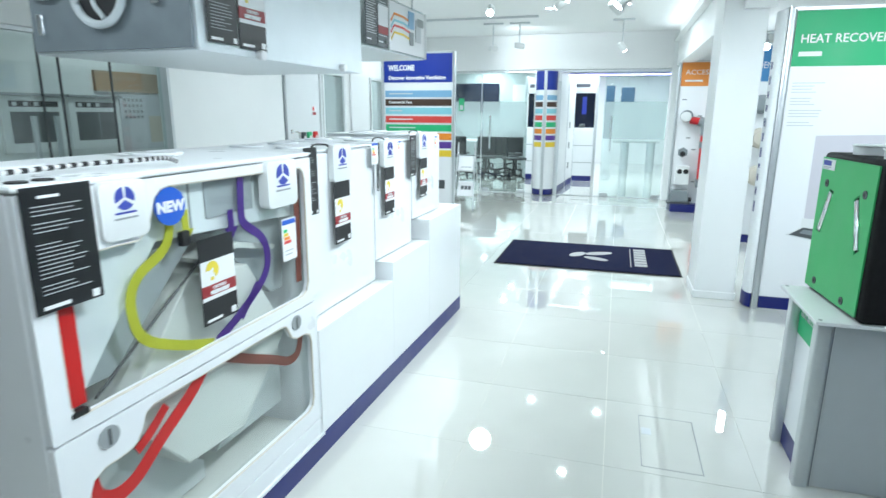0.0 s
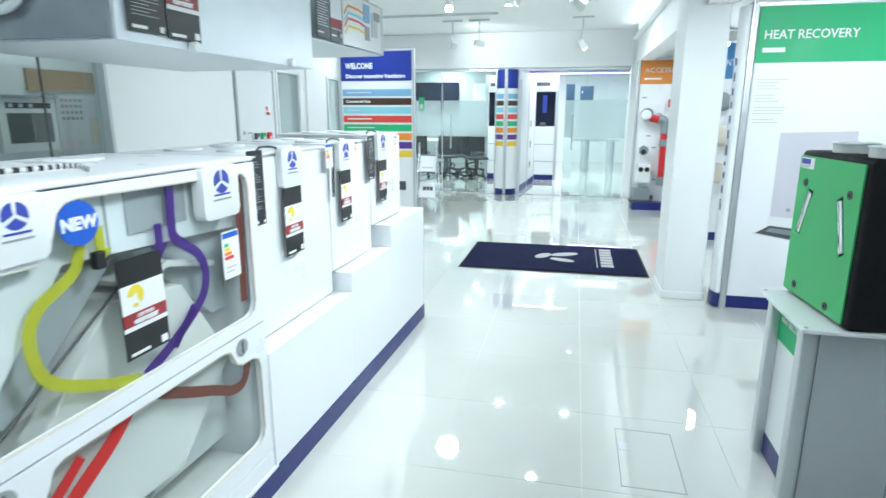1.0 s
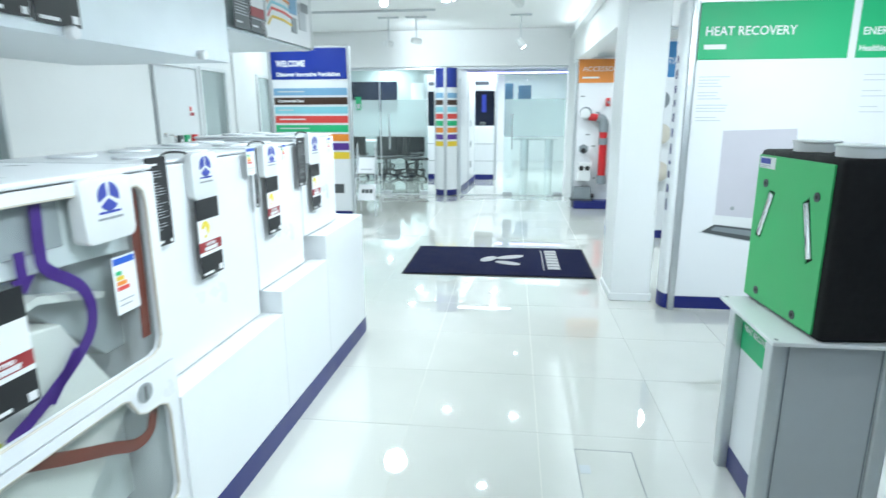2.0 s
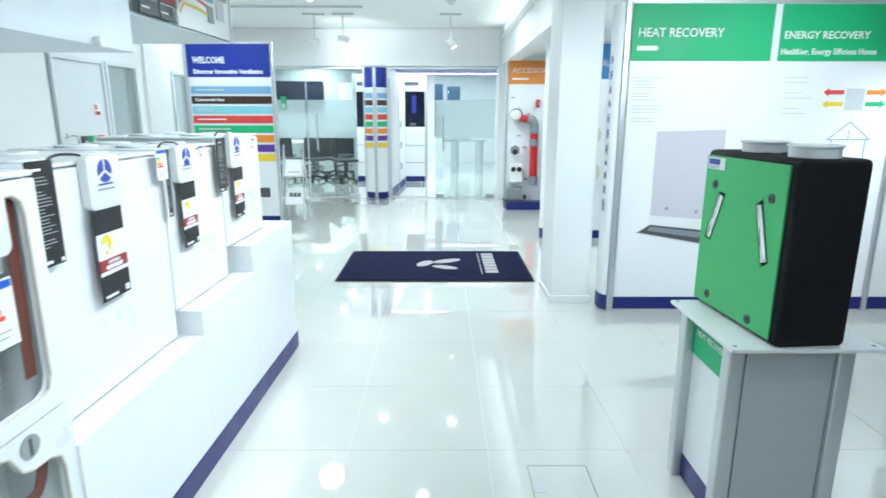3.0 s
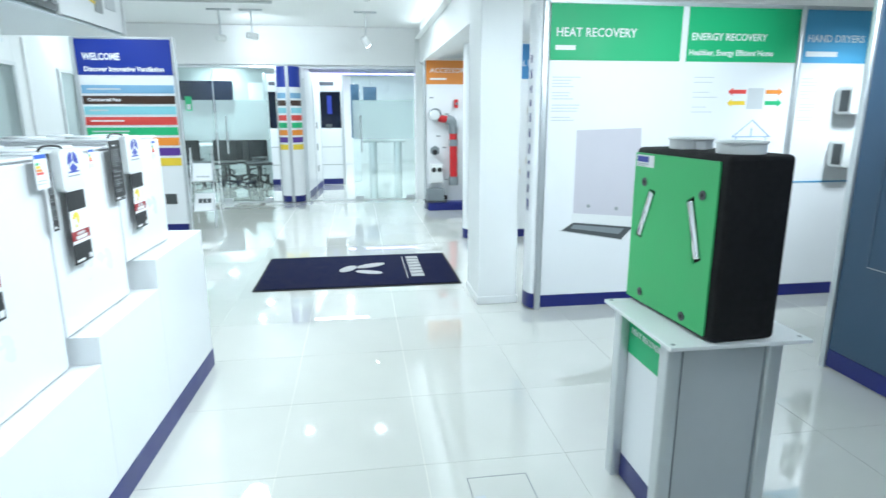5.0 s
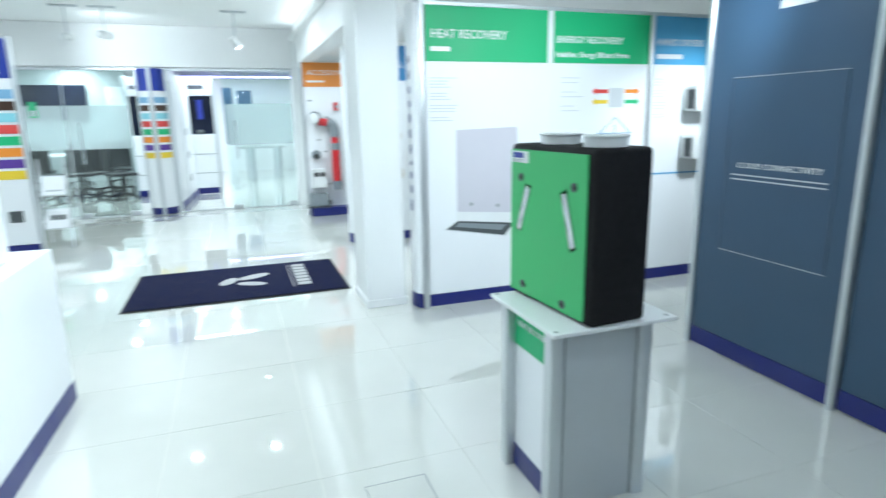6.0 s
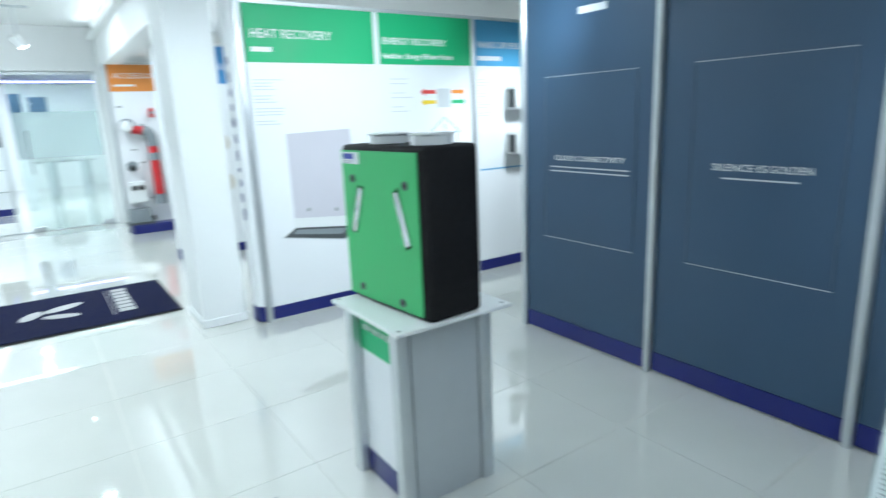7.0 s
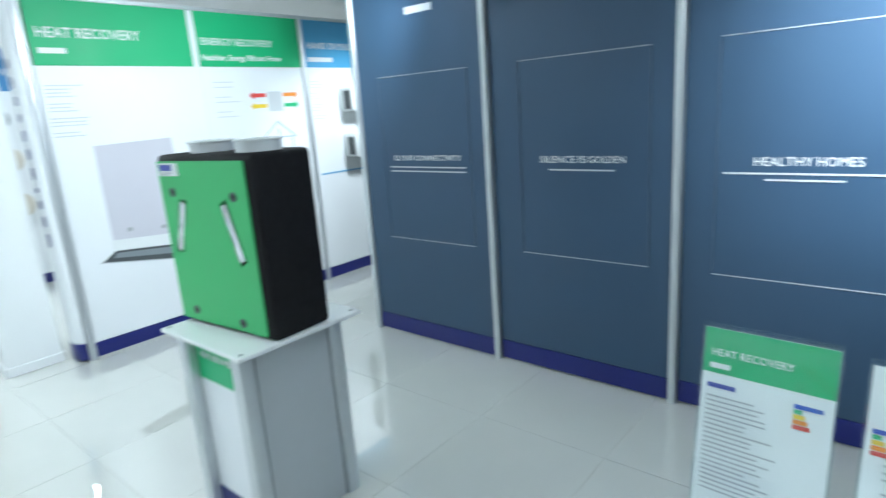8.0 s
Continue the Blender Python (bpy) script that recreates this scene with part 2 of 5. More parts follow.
def holed(outer, holes, depth):
    """A flat sheet with holes, in (x, z), from y = 0 to y = depth."""
    cu = bpy.data.curves.new("sheet", "CURVE")
    cu.dimensions, cu.fill_mode, cu.extrude = "2D", "BOTH", depth / 2
    for loop in [outer, *holes]:
        s = cu.splines.new("POLY")
        s.points.add(len(loop) - 1)
        for p, q in zip(s.points, loop):
            p.co = (q[0], q[1], 0, 1)
        s.use_cyclic_u = True
    me = curve_mesh(cu)
    me.transform(pose(0, depth / 2, 0, 90, 0, 0))
    return me


def lettering(parent, words, height, m, mat="print_white", width=0, align="LEFT", bold=0.0, name="lettering", label=""):
    """Raised letters; m places the baseline's start, letters in the local x-z plane, facing -y."""
    cu = bpy.data.curves.new("words", "FONT")
    cu.body, cu.size, cu.extrude, cu.align_x, cu.offset = words, height / 0.72, 0.0008, align, bold
    cu.resolution_u = 2
    me = curve_mesh(cu)
    me.transform(pose(0, 0, 0, 90, 0, 0))
    if width:
        w = max(v.co.x for v in me.vertices) - min(v.co.x for v in me.vertices)
        me.transform(Matrix.Diagonal((width / w, 1, 1, 1)))
    me.transform(m)
    return part(name, me, mat, parent, label)


def bars(parent, x0, z0, rows, step, h, mat="print_grey", y=-0.002, seed=1, name="text_block", turn=None):
    """Unreadable print: one bar a line, (start, length) in rows."""
    bm = bmesh.new()
    for i, (a, w) in enumerate(rows):
        if w > 0:
            box(x0 + a, x0 + a + w, y - 0.0006, y + 0.0006, z0 - i * step - h, z0 - i * step, bm=bm)
    if turn is not None:
        bmesh.ops.transform(bm, matrix=turn, verts=bm.verts)
    return part(name, bm, mat, parent)


def rows_of(n, full, seed, gap=5):
    rnd = random.Random(seed)
    return [(0, 0 if gap and i % gap == gap - 1 else full * rnd.uniform(0.55, 1.0)) for i in range(n)]


def logo(parent, cx, cz, r, mat="print_blue", y=-0.003, name="emblem"):
    """A plain mark of three blades."""
    bm = bmesh.new()
    for a in (30, 150, 270):
        c = radians(a)
        poly = []
        for k in range(9):
            t = radians(a - 50 + 100 * k / 8)
            poly.append((cx + r * math.cos(t), cz + r * math.sin(t)))
        poly.append((cx + 0.14 * r * math.cos(c), cz + 0.14 * r * math.sin(c)))
        prism(poly, y - 0.0006, y + 0.0006, "y", bm=bm)
    return part(name, bm, mat, parent)
material("print_light", (0.60, 0.63, 0.66), 0.45, var=0.02)
material("navy_line", (0.10, 0.14, 0.20), 0.45, var=0.02)
material("acrylic_white", (0.72, 0.76, 0.78), 0.2, var=0.02)
material("feature_wall", (0.46, 0.51, 0.51), 0.6, var=0.05, scale=2)
material("frost_panel", (0.62, 0.68, 0.70), 0.5, var=0.03)
material("violet_glow", (0.5, 0.4, 1.0), 0.5, emit=7.0, emit_col=(0.45, 0.38, 1.0))


def film_material(name, colour, solid=0.68):
    """Printed see-through film: part paint, part tinted light from behind."""
    m = bpy.data.materials.new(name)
    m.use_nodes = True
    nt = m.node_tree
    b = nt.nodes["Principled BSDF"]
    noise_tex = nt.nodes.new("ShaderNodeTexNoise")
    noise_tex.inputs["Scale"].default_value = 14
    tone = nt.nodes.new("ShaderNodeMapRange")
    tone.inputs["To Min"].default_value, tone.inputs["To Max"].default_value = 0.92, 1.08
    nt.links.new(noise_tex.outputs["Fac"], tone.inputs["Value"])
    vec = nt.nodes.new("ShaderNodeVectorMath")
    vec.operation = "SCALE"
    vec.inputs[0].default_value = colour
    nt.links.new(tone.outputs["Result"], vec.inputs["Scale"])
    nt.links.new(vec.outputs[0], b.inputs["Base Color"])
    b.inputs["Roughness"].default_value = 0.35
    t = nt.nodes.new("ShaderNodeBsdfTransparent")
    peak = max(colour)
    t.inputs[0].default_value = (*[0.25 + 0.75 * c / peak for c in colour], 1)
    mx = nt.nodes.new("ShaderNodeMixShader")
    mx.inputs[0].default_value = solid
    nt.links.new(t.outputs[0], mx.inputs[1])
    nt.links.new(b.outputs[0], mx.inputs[2])
    nt.links.new(mx.outputs[0], nt.nodes["Material Output"].inputs[0])
    MATS[name] = m


film_material("ribbon_yellow", (0.50, 0.52, 0.05), 0.62)
film_material("ribbon_purple", (0.06, 0.02, 0.20), 0.80)
film_material("ribbon_red", (0.62, 0.02, 0.02), 0.80)
film_material("ribbon_brown", (0.16, 0.05, 0.035), 0.80)
material("tan_board", (0.42, 0.34, 0.25), 0.55, var=0.06)


# ---- the setting ----
LOW, HIGH, HEAD = 2.27, 2.75, 2.17          # low ceiling, coffer, glass head
FAR = 10.62                                  # plane of the glass front


def structure(name, bm, mat, label, category="wall", smooth=False):
    return tagged(part(name, bm, mat, None, "", smooth), label, category, "", "structure")


structure("wall_south", box(-5.2, 6.4, -3.2, -3.0, 0, 2.9), "wall_paint", "plain white painted wall closing the showroom")
structure("wall_east", box(6.2, 6.4, -2.998, 18.4, 0, 2.9), "wall_paint", "plain white painted side wall")
structure("wall_north", box(-7.0, 6.198, 18.2, 18.4, 0, 2.9), "wall_paint", "white end wall of the room behind the glass")
# left wall with openings, x = -3.0
WX = -3.0
for i, (a, b, z0, z1) in enumerate(((-3.0, 0.6, 0, 2.9), (0.6, 4.58, 2.0, 2.9), (4.58, 7.45, 0, 2.9), (7.45, 8.15, 1.99, 2.9), (8.15, 9.1, 0, 2.9),
                                    (9.1, 9.78, 1.99, 2.9), (9.78, 10.57, 0, 2.9))):
    structure("wall_west", box(WX - 0.14, WX, a, b - 0.002, z0, z1), "wall_paint", "white painted partition wall with door openings")
structure("wall_west", box(-5.2, -5.0, -2.998, 18.198, 0, 2.9), "wall_paint", "white wall of the rooms behind the partition")
structure("column", box(WX + 0.002, WX + 0.035, 8.35, 9.02, 0, 2.27, 0.004), "wall_paint", "white boxed-in column against the partition", "column")
structure("wall_inner", box(-5.0, WX - 0.142, 7.0, 7.1, 0, 2.9), "wall_paint", "white cross wall behind the glazed partition")

# ceiling: low part with a coffer cut into it
structure("ceiling", box(-5.2, 6.4, -3.2, 4.79, LOW, LOW + 0.1), "ceiling_paint", "low white plaster ceiling over the displays", "ceiling")
structure("ceiling", box(-5.2, 6.4, 4.792, 18.4, HIGH, HIGH + 0.1), "ceiling_paint", "raised white plaster ceiling with coved edges", "ceiling")
structure("bulkhead", box(-5.0, 1.74, 4.67, 4.79, LOW + 0.102, HIGH + 0.1, 0.01), "ceiling_paint", "white step up to the raised ceiling", "bulkhead")
structure("bulkhead", box(-3.0, 1.74, FAR - 0.10, FAR + 0.12, HEAD, HIGH - 0.002, 0.006), "ceiling_paint", "white bulkhead above the glass front", "bulkhead")
# side bulkhead along the raised ceiling, with a rounded end
bm = prism([(1.76, 4.792), (1.96, 4.792), (1.96, 10.28), (1.90, 10.26), (1.83, 10.21), (1.78, 10.13), (1.76, 10.03)], 2.17, HIGH - 0.002, "z")
structure("bulkhead", bm, "ceiling_paint", "lowered white bulkhead with a rounded end along the raised ceiling", "bulkhead", True)
structure("ceiling", box(1.962, 6.198, 4.792, 10.298, LOW, LOW + 0.04), "ceiling_paint", "white plaster ceiling over the wall boards", "ceiling")
structure("wall_return", box(1.74, 1.86, FAR - 0.12, FAR + 0.14, 0, HIGH - 0.003, 0.004), "wall_paint", "white wall end beside the glass front")
structure("wall_back", box(1.862, 6.198, 10.3, 10.48, 0, HIGH - 0.003), "wall_paint", "white wall behind the accessory boards")
structure("wall_left_of_glass", box(-3.14, -2.0, FAR - 0.05, FAR + 0.1, 0, HEAD - 0.002), "wall_paint", "white wall beside the glass front")

# free column with a small skirting
bm = box(1.635, 1.93, 4.875, 5.31, 0, HIGH - 0.003, 0.006)
structure("column_free", bm, "wall_paint", "square white painted column standing free", "column")
structure("baseboard", box(1.625, 1.94, 4.865, 5.32, 0.001, 0.06, 0.004), "wall_paint", "low white skirting round the column", "skirting")

# ---- lamps ----
def downlight(x, y, z, watts, r=0.042):
    t = thing("downlight", pose(x, y, z), "small round recessed white ceiling downlight, switched on", "downlight", "ceiling downlights")
    bm = bmesh.new()
    cyl((0, 0, -0.006), r + 0.018, 0.005, seg=28, bm=bm)
    part("ring", bm, "aluminium", t)
    part("lens", cyl((0, 0, -0.010), r, 0.003, seg=28), "lamp_glow", t, "glowing white lens")
    if watts:
        area_lamp("downlight_lamp", pose(x, y, z - 0.014), 2 * r, 2 * r, watts, disk=True, spread=165)


# the unseen one at y = 0.0 is added to brighten the sign holders
for x, y in ((-1.1, 0.9), (0.3, 0.6), (-1.1, 2.6), (0.7, 3.2), (1.25, 4.1), (-1.2, 4.2), (1.25, 0.0)):
    downlight(x, y, LOW, LAMP_NEAR * (1.7 if y == 0.0 else 1.0))
# two more added, unseen, to lift the dim near right side
for x, y in ((2.1, 1.4), (2.75, 3.0)):
    downlight(x, y, LOW, LAMP_NEAR * 0.75)
for x, y in ((0.6, 6.3), (0.0, 8.0), (0.95, 7.9)):
    downlight(x, y, HIGH, LAMP_COFFER)
# the one at x = -2.35 is added to brighten the left wall
for x, y in ((-1.9, 7.4), (-1.8, 5.6), (-2.35, 9.1)):
    downlight(x, y, HIGH, LAMP_COFFER * 0.55)
for x, y in ((-3.8, 13.6), (-1.3, 12.6), (0.5, 12.7), (-1.3, 13.7), (0.5, 13.7), (2.8, 13.6), (-2.6, 16.4), (1.0, 16.4)):
    downlight(x, y, HIGH, LAMP_BACK)
for x, y in ((2.7, 6.2), (3.9, 6.4), (2.7, 8.6)):
    downlight(x, y, LOW, LAMP_SIDE)
# two unseen downlights added to brighten the side room behind the glazing
downlight(-4.1, 3.2, LOW, LAMP_SIDE * 0.6)
downlight(-4.0, 5.7, HIGH, LAMP_SIDE * 0.7)


def spotlight(x, y, z, target, watts=0, drop=0.13, wide=85):
    """A small white can on a stem below the ceiling at z, aimed at target."""
    t = thing("spotlight", pose(x, y, z), "small white can spotlight on a ceiling bracket", "spotlight", "track spotlights")
    part("stem", cyl((0, 0, -drop), 0.010, drop - 0.001, seg=10), "aluminium", t)
    part("base", box(-0.15, 0.15, -0.02, 0.02, -0.024, -0.0005, 0.004), "aluminium", t)
    eye = Vector((x, y, z - drop - 0.03))
    turn = look(eye, target)
    m = pose(-x, -y, -z) @ turn
    bm = cyl((0, 0, -0.07), 0.042, 0.14, seg=22, bev=0.006)
    bmesh.ops.transform(bm, matrix=m, verts=bm.verts)
    can = part("can", bm, "pod_white", t, smooth=True)
    bm = cyl((0, 0, -0.074), 0.034, 0.003, seg=20)
    bmesh.ops.transform(bm, matrix=m, verts=bm.verts)
    part("lens", bm, "lamp_glow" if watts else "mid_grey", can, "glowing lens" if watts else "grey lens")
    if watts:
        d = bpy.data.lights.new("spotlight_lamp", "SPOT")
        d.energy, d.spot_size, d.spot_blend, d.shadow_soft_size, d.color = watts, radians(wide), 0.9, 0.12, (0.93, 0.98, 1.0)
        ob = new("spotlight_lamp", d)
        ob.matrix_world = turn @ pose(0, 0, -0.08)


# over the plinth, the boards and the navy wall
spotlight(1.05, 1.2, LOW, (-0.25, 1.4, 0.75), LAMP_SPOT * 0.75)
spotlight(1.05, 2.5, LOW, (-0.25, 2.5, 0.75), LAMP_SPOT * 0.75)
spotlight(0.95, 3.8, LOW, (-0.25, 3.5, 0.80), LAMP_SPOT * 0.75)
spotlight(2.55, 2.3, LOW, (2.45, 4.64, 1.20), LAMP_SPOT * 1.3)
spotlight(3.05, 2.7, LOW, (3.3, 4.64, 1.20), LAMP_SPOT * 0.8)
spotlight(4.3, 3.6, LOW, (4.3, 4.64, 1.10), LAMP_SPOT * 1.2)
spotlight(2.30, 0.35, LOW, (3.36, 0.60, 1.65), LAMP_SPOT * 4.1, wide=81)
# under the raised ceiling
spotlight(-0.40, 6.3, HIGH, (0.1, 3.2, 0.9), LAMP_SPOT, 0.25)
spotlight(0.3, 6.6, HIGH, (-1.7, 7.85, 1.5), LAMP_SPOT * 0.6, 0.16)
spotlight(-0.95, 9.1, HIGH, (-0.25, 10.5, 2.45), LAMP_SPOT * 0.55, 0.33, 95)
spotlight(-0.55, 9.1, HIGH, (0.3, 9.6, 2.3), 0, 0.30)
spotlight(0.93, 9.1, HIGH, (1.95, 9.55, 1.0), LAMP_SPOT * 0.35, 0.35)
spotlight(0.86, 6.0, HIGH, (1.8, 7.0, 1.6), 0, 0.32)
spotlight(2.36, 7.0, LOW, (2.0, 4.0, 0.9), LAMP_SPOT * 0.5, 0.10)
structure("track_rail", box(-2.4, -0.2, 8.5, 8.53, HIGH - 0.03, HIGH - 0.001, 0.003), "aluminium", "slim white lighting track under the ceiling", "lighting track")

# cove ledges round the raised ceiling, each with a light strip shining up
for nm, x0, x1, y0, y1 in (("side", 1.68, 1.759, 4.84, 10.0),):
    structure("cove_ledge", box(x0, x1, y0, y1, 2.52, 2.535, 0.003), "ceiling_paint", "slim white cove ledge below the raised ceiling", "cove")
    lx, ly = (x0 + x1) / 2, (y0 + y1) / 2
    area_lamp("cove_lamp", pose(lx, ly, 2.542, 180, 0, 0), x1 - x0 - 0.03, y1 - y0 - 0.04, LAMP_COVE)

# ---- glass front ----
GL = thing("glass_front", pose(0, FAR, 0), "frameless clear glass front with double doors under the bulkhead", "glass front", "", "structure")
part("head_rail", box(-2.0, 1.74, -0.03, 0.03, HEAD - 0.045, HEAD - 0.003, 0.003), "aluminium", GL)
part("joint", box(-1.456, -1.444, -0.008, 0.008, 0.012, HEAD - 0.046), "acrylic_white", GL)
part("floor_rail", box(-2.0, 1.74, -0.015, 0.015, 0.001, 0.012), "aluminium", GL)
for a, b in ((-1.99, -1.46), (-1.44, -0.62), (0.70, 1.72)):
    p = part("pane", box(a, b, -0.006, 0.006, 0.012, HEAD - 0.046), "clear_glass", GL)
    p.visible_shadow = False
for a, b in ((0.71, 1.71), (-1.98, -1.47), (-1.43, -0.63)):
    p = part("frosted_band", box(a, b, -0.009, -0.0065, 1.01, 1.635), "frosted_glass", GL, "frosted film band on the glass")
    p.visible_shadow = False
for x in (-1.28, 0.84):
    h = part("door_handle", tube([(x, -0.06, 0.80), (x, -0.06, 1.39)], 0.014), "chrome", GL, "long upright chrome bar handle", True)
    for z in (0.87, 1.32):
        part("stud", cyl((x, -0.055, z), 0.008, 0.05, "y", 10), "chrome", h)
for x in (1.64, 0.78, -0.70, -1.35):
    part("patch_fitting", box(x - 0.07, x + 0.07, -0.02, 0.02, 0.014, 0.07, 0.003), "aluminium", GL)

# ---- display panel system ----
def post(parent, x, h, r=0.018):
    """Aluminium extrusion with a rounded front, rising through the panel line."""
    poly = [(x - r, 0.03), (x - r, 0.0)] + [(x + r * math.cos(radians(t)), -0.35 * r + -0.5 * r * math.sin(radians(t))) for t in range(180, -1, -30)] + [(x + r, 0.0), (x + r, 0.03)]
    return part("post", prism(poly, 0.0, h, "z"), "aluminium", parent)


def wall_panel(m, w, h, label, head=None, head_z=1.762, board="board_white", base=True, name="display_board", group="display boards", posts=(True, True)):
    """A board between two posts: local x along it, its face at y = 0 looking to -y."""
    t = thing(name, m, label, "display board", group)
    strip = 0.112 if board == "navy_panel" else 0.102
    part("board", box(0.022, w - 0.022, 0.004, 0.03, strip + 0.002 if base else 0.02, h - 0.01, 0.001), board, t)
    if base:
        part("base_strip", box(0.022, w - 0.022, 0.0, 0.03, 0.012, strip, 0.001), "royal_blue", t, "royal blue base strip")
    for on, x in zip(posts, (0, w)):
        if on:
            post(t, x, h)
    part("top_rail", box(0, w, -0.004, 0.036, h - 0.012, h + 0.012, 0.002), "aluminium", t)
    if head:
        part("header", box(0.024, w - 0.024, -0.001, 0.0035, head_z, h - 0.014), head, t)
    return t


YP = 4.70
# two green boards and a blue one in one line
P1 = wall_panel(pose(2.045, YP, 0), 0.985, 2.135, "white display board with a green heat recovery header", "green_header", posts=(True, False))
part("joint_strip", box(0.985 - 0.0235, 0.985 + 0.0235, 0.0052, 0.03, 0.104, 2.122), "board_white", P1)
part("joint_strip", box(0.985 - 0.0235, 0.985 + 0.0235, 0.002, 0.03, 0.012, 0.102), "royal_blue", P1)
lettering(P1, "HEAT RECOVERY", 0.058, pose(0.062, -0.0025, 1.915), width=0.568, bold=0.0008)
bars(P1, 0.062, 1.858, [(0, 0.14)], 0.05, 0.030, "print_white", y=-0.0025)
bars(P1, 0.05, 1.655, [(0, 0.20)] + rows_of(14, 0.21, 4, 4), 0.0205, 0.006, "print_faint", y=0.0028)
P2 = wall_panel(pose(3.03, YP, 0), 0.89, 2.135, "white display board with a green energy recovery header", "green_header", posts=(False, True))
lettering(P2, "ENERGY RECOVERY", 0.048, pose(0.05, -0.0025, 1.905), width=0.57, bold=0.0008)
lettering(P2, "Healthier, Energy Efficient Home", 0.038, pose(0.04, -0.0025, 1.805), width=0.64, bold=0.001)
bars(P2, 0.10, 1.66, rows_of(9, 0.2, 9, 3), 0.034, 0.005, "print_faint", y=0.0028)
P3 = wall_panel(pose(3.92, YP, 0), 0.95, 2.135, "white display board with a light blue hand dryer header", "hand_blue", posts=(False, True))
lettering(P3, "HAND DRYERS", 0.050, pose(0.05, -0.0025, 1.905), width=0.45, bold=0.0008)
bars(P3, 0.05, 1.84, [(0, 0.25)], 0.05, 0.035, "print_white", y=-0.0025)
bars(P3, 0.05, 1.655, rows_of(14, 0.16, 14, 4), 0.0225, 0.006, "print_faint", y=0.0028)
bm = box(0.06, 0.9, 0.001, 0.0035, 0.90, 0.911)
part("rule", bm, "hand_blue", P3)

# rounded ends of the board lines
def rounded_pillar(x, y, h, label, marks):
    t = thing("rounded_pillar", pose(x, y, 0), label, "pillar", "rounded pillars")
    arc = [(-0.015, -0.03)] + [(-0.02 - 0.042 * math.sin(radians(k)), 0.07 - 0.10 * math.cos(radians(k))) for k in range(0, 181, 15)] + [(-0.015, 0.17)]
    part("cap", prism(arc, 0.12, h, "z"), "board_white", t, smooth=True)
    arc2 = [(p[0] - (0.002 if p[0] < -0.016 else 0), p[1]) for p in arc]
    part("base_strip", prism(arc2, 0.012, 0.119, "z"), "royal_blue", t, "royal blue base strip", True)
    part("post", box(-0.012, 0.0, -0.05, 0.17, 0.0, h + 0.02, 0.003), "aluminium", t)
    z = 1.80
    for hgt in marks:
        bm = box(-0.0642, -0.0618, 0.020, 0.029, z - hgt, z)
        box(-0.0642, -0.0618, 0.051, 0.060, z - hgt, z, bm=bm)
        box(-0.0642, -0.0618, 0.0295, 0.0505, z - hgt * 0.6, z - hgt * 0.6 + 0.010, bm=bm)
        part("letter_mark", bm, "royal_blue", t)
        z -= hgt + 0.045
    return t


rounded_pillar(2.03, YP + 0.03, 2.135, "rounded white end of the board line with upright dark marks", (0.05, 0.06, 0.05, 0.045, 0.06, 0.06, 0.07, 0.03, 0.05, 0.06, 0.08))
rounded_pillar(2.015, 7.23, 2.15, "rounded white end of the residential board line", ())

# navy boards along the side
NAVY = (("CLOUD CONNECTIVITY", 0.50, 0.030, (0.56, 0.56)), ("SILENCE IS GOLDEN", 0.425, 0.032, (0.33,)), ("HEALTHY HOMES", 0.345, 0.034, (0.56, 0.255)),
        ("", 0, 0, ()))
NY = 3.50
for i, (words, ww, hh, lines) in enumerate(NAVY):
    m = pose(3.362 + 0.006 * i, NY - 0.945 * i, 0, 0, 0, -90.4)
    t = wall_panel(m, 0.945, 2.14, "dark navy display board with white print and a royal blue base", None, board="navy_panel", posts=(i == 0, True), group="navy display boards")
    z0, z1, a, b = 0.63, 1.568, (0.185, 0.185, 0.145, 0.16)[i], 0.828
    for z in (z0, z1):
        part("rule", box(a, b, -0.0005, 0.0035, z - 0.0011, z + 0.0011), "print_light", t)
    for x in (a, b):
        part("rule", box(x - 0.001, x + 0.001, -0.0005, 0.0035, z0 + 0.01, z1 - 0.01), "navy_line", t)
    mid = (0.51, 0.505, 0.45, 0.47)[i]
    if words:
        wide = {c: 0.45 if c in "I " else 1.0 for c in words}
        pitch, x = ww / sum(wide[c] for c in words), mid - ww / 2
        for word in words.split():
            span = pitch * sum(wide[c] for c in word)
            lettering(t, word, hh, pose(x, 0.0015, 1.096 - 0.008 * i), width=span)
            x += span + pitch * 0.45
        for k, w in enumerate(lines):
            part("underline", box(mid - w / 2, mid + w / 2, -0.0005, 0.0035, 1.055 - 0.004 * i - 0.024 * k, 1.0612 - 0.004 * i - 0.024 * k), "print_light", t)
    if i == 0:
        bars(t, 0.434, 1.912, [(0.0, 0.19)], 0.1, 0.036, "print_light", y=0.0015)


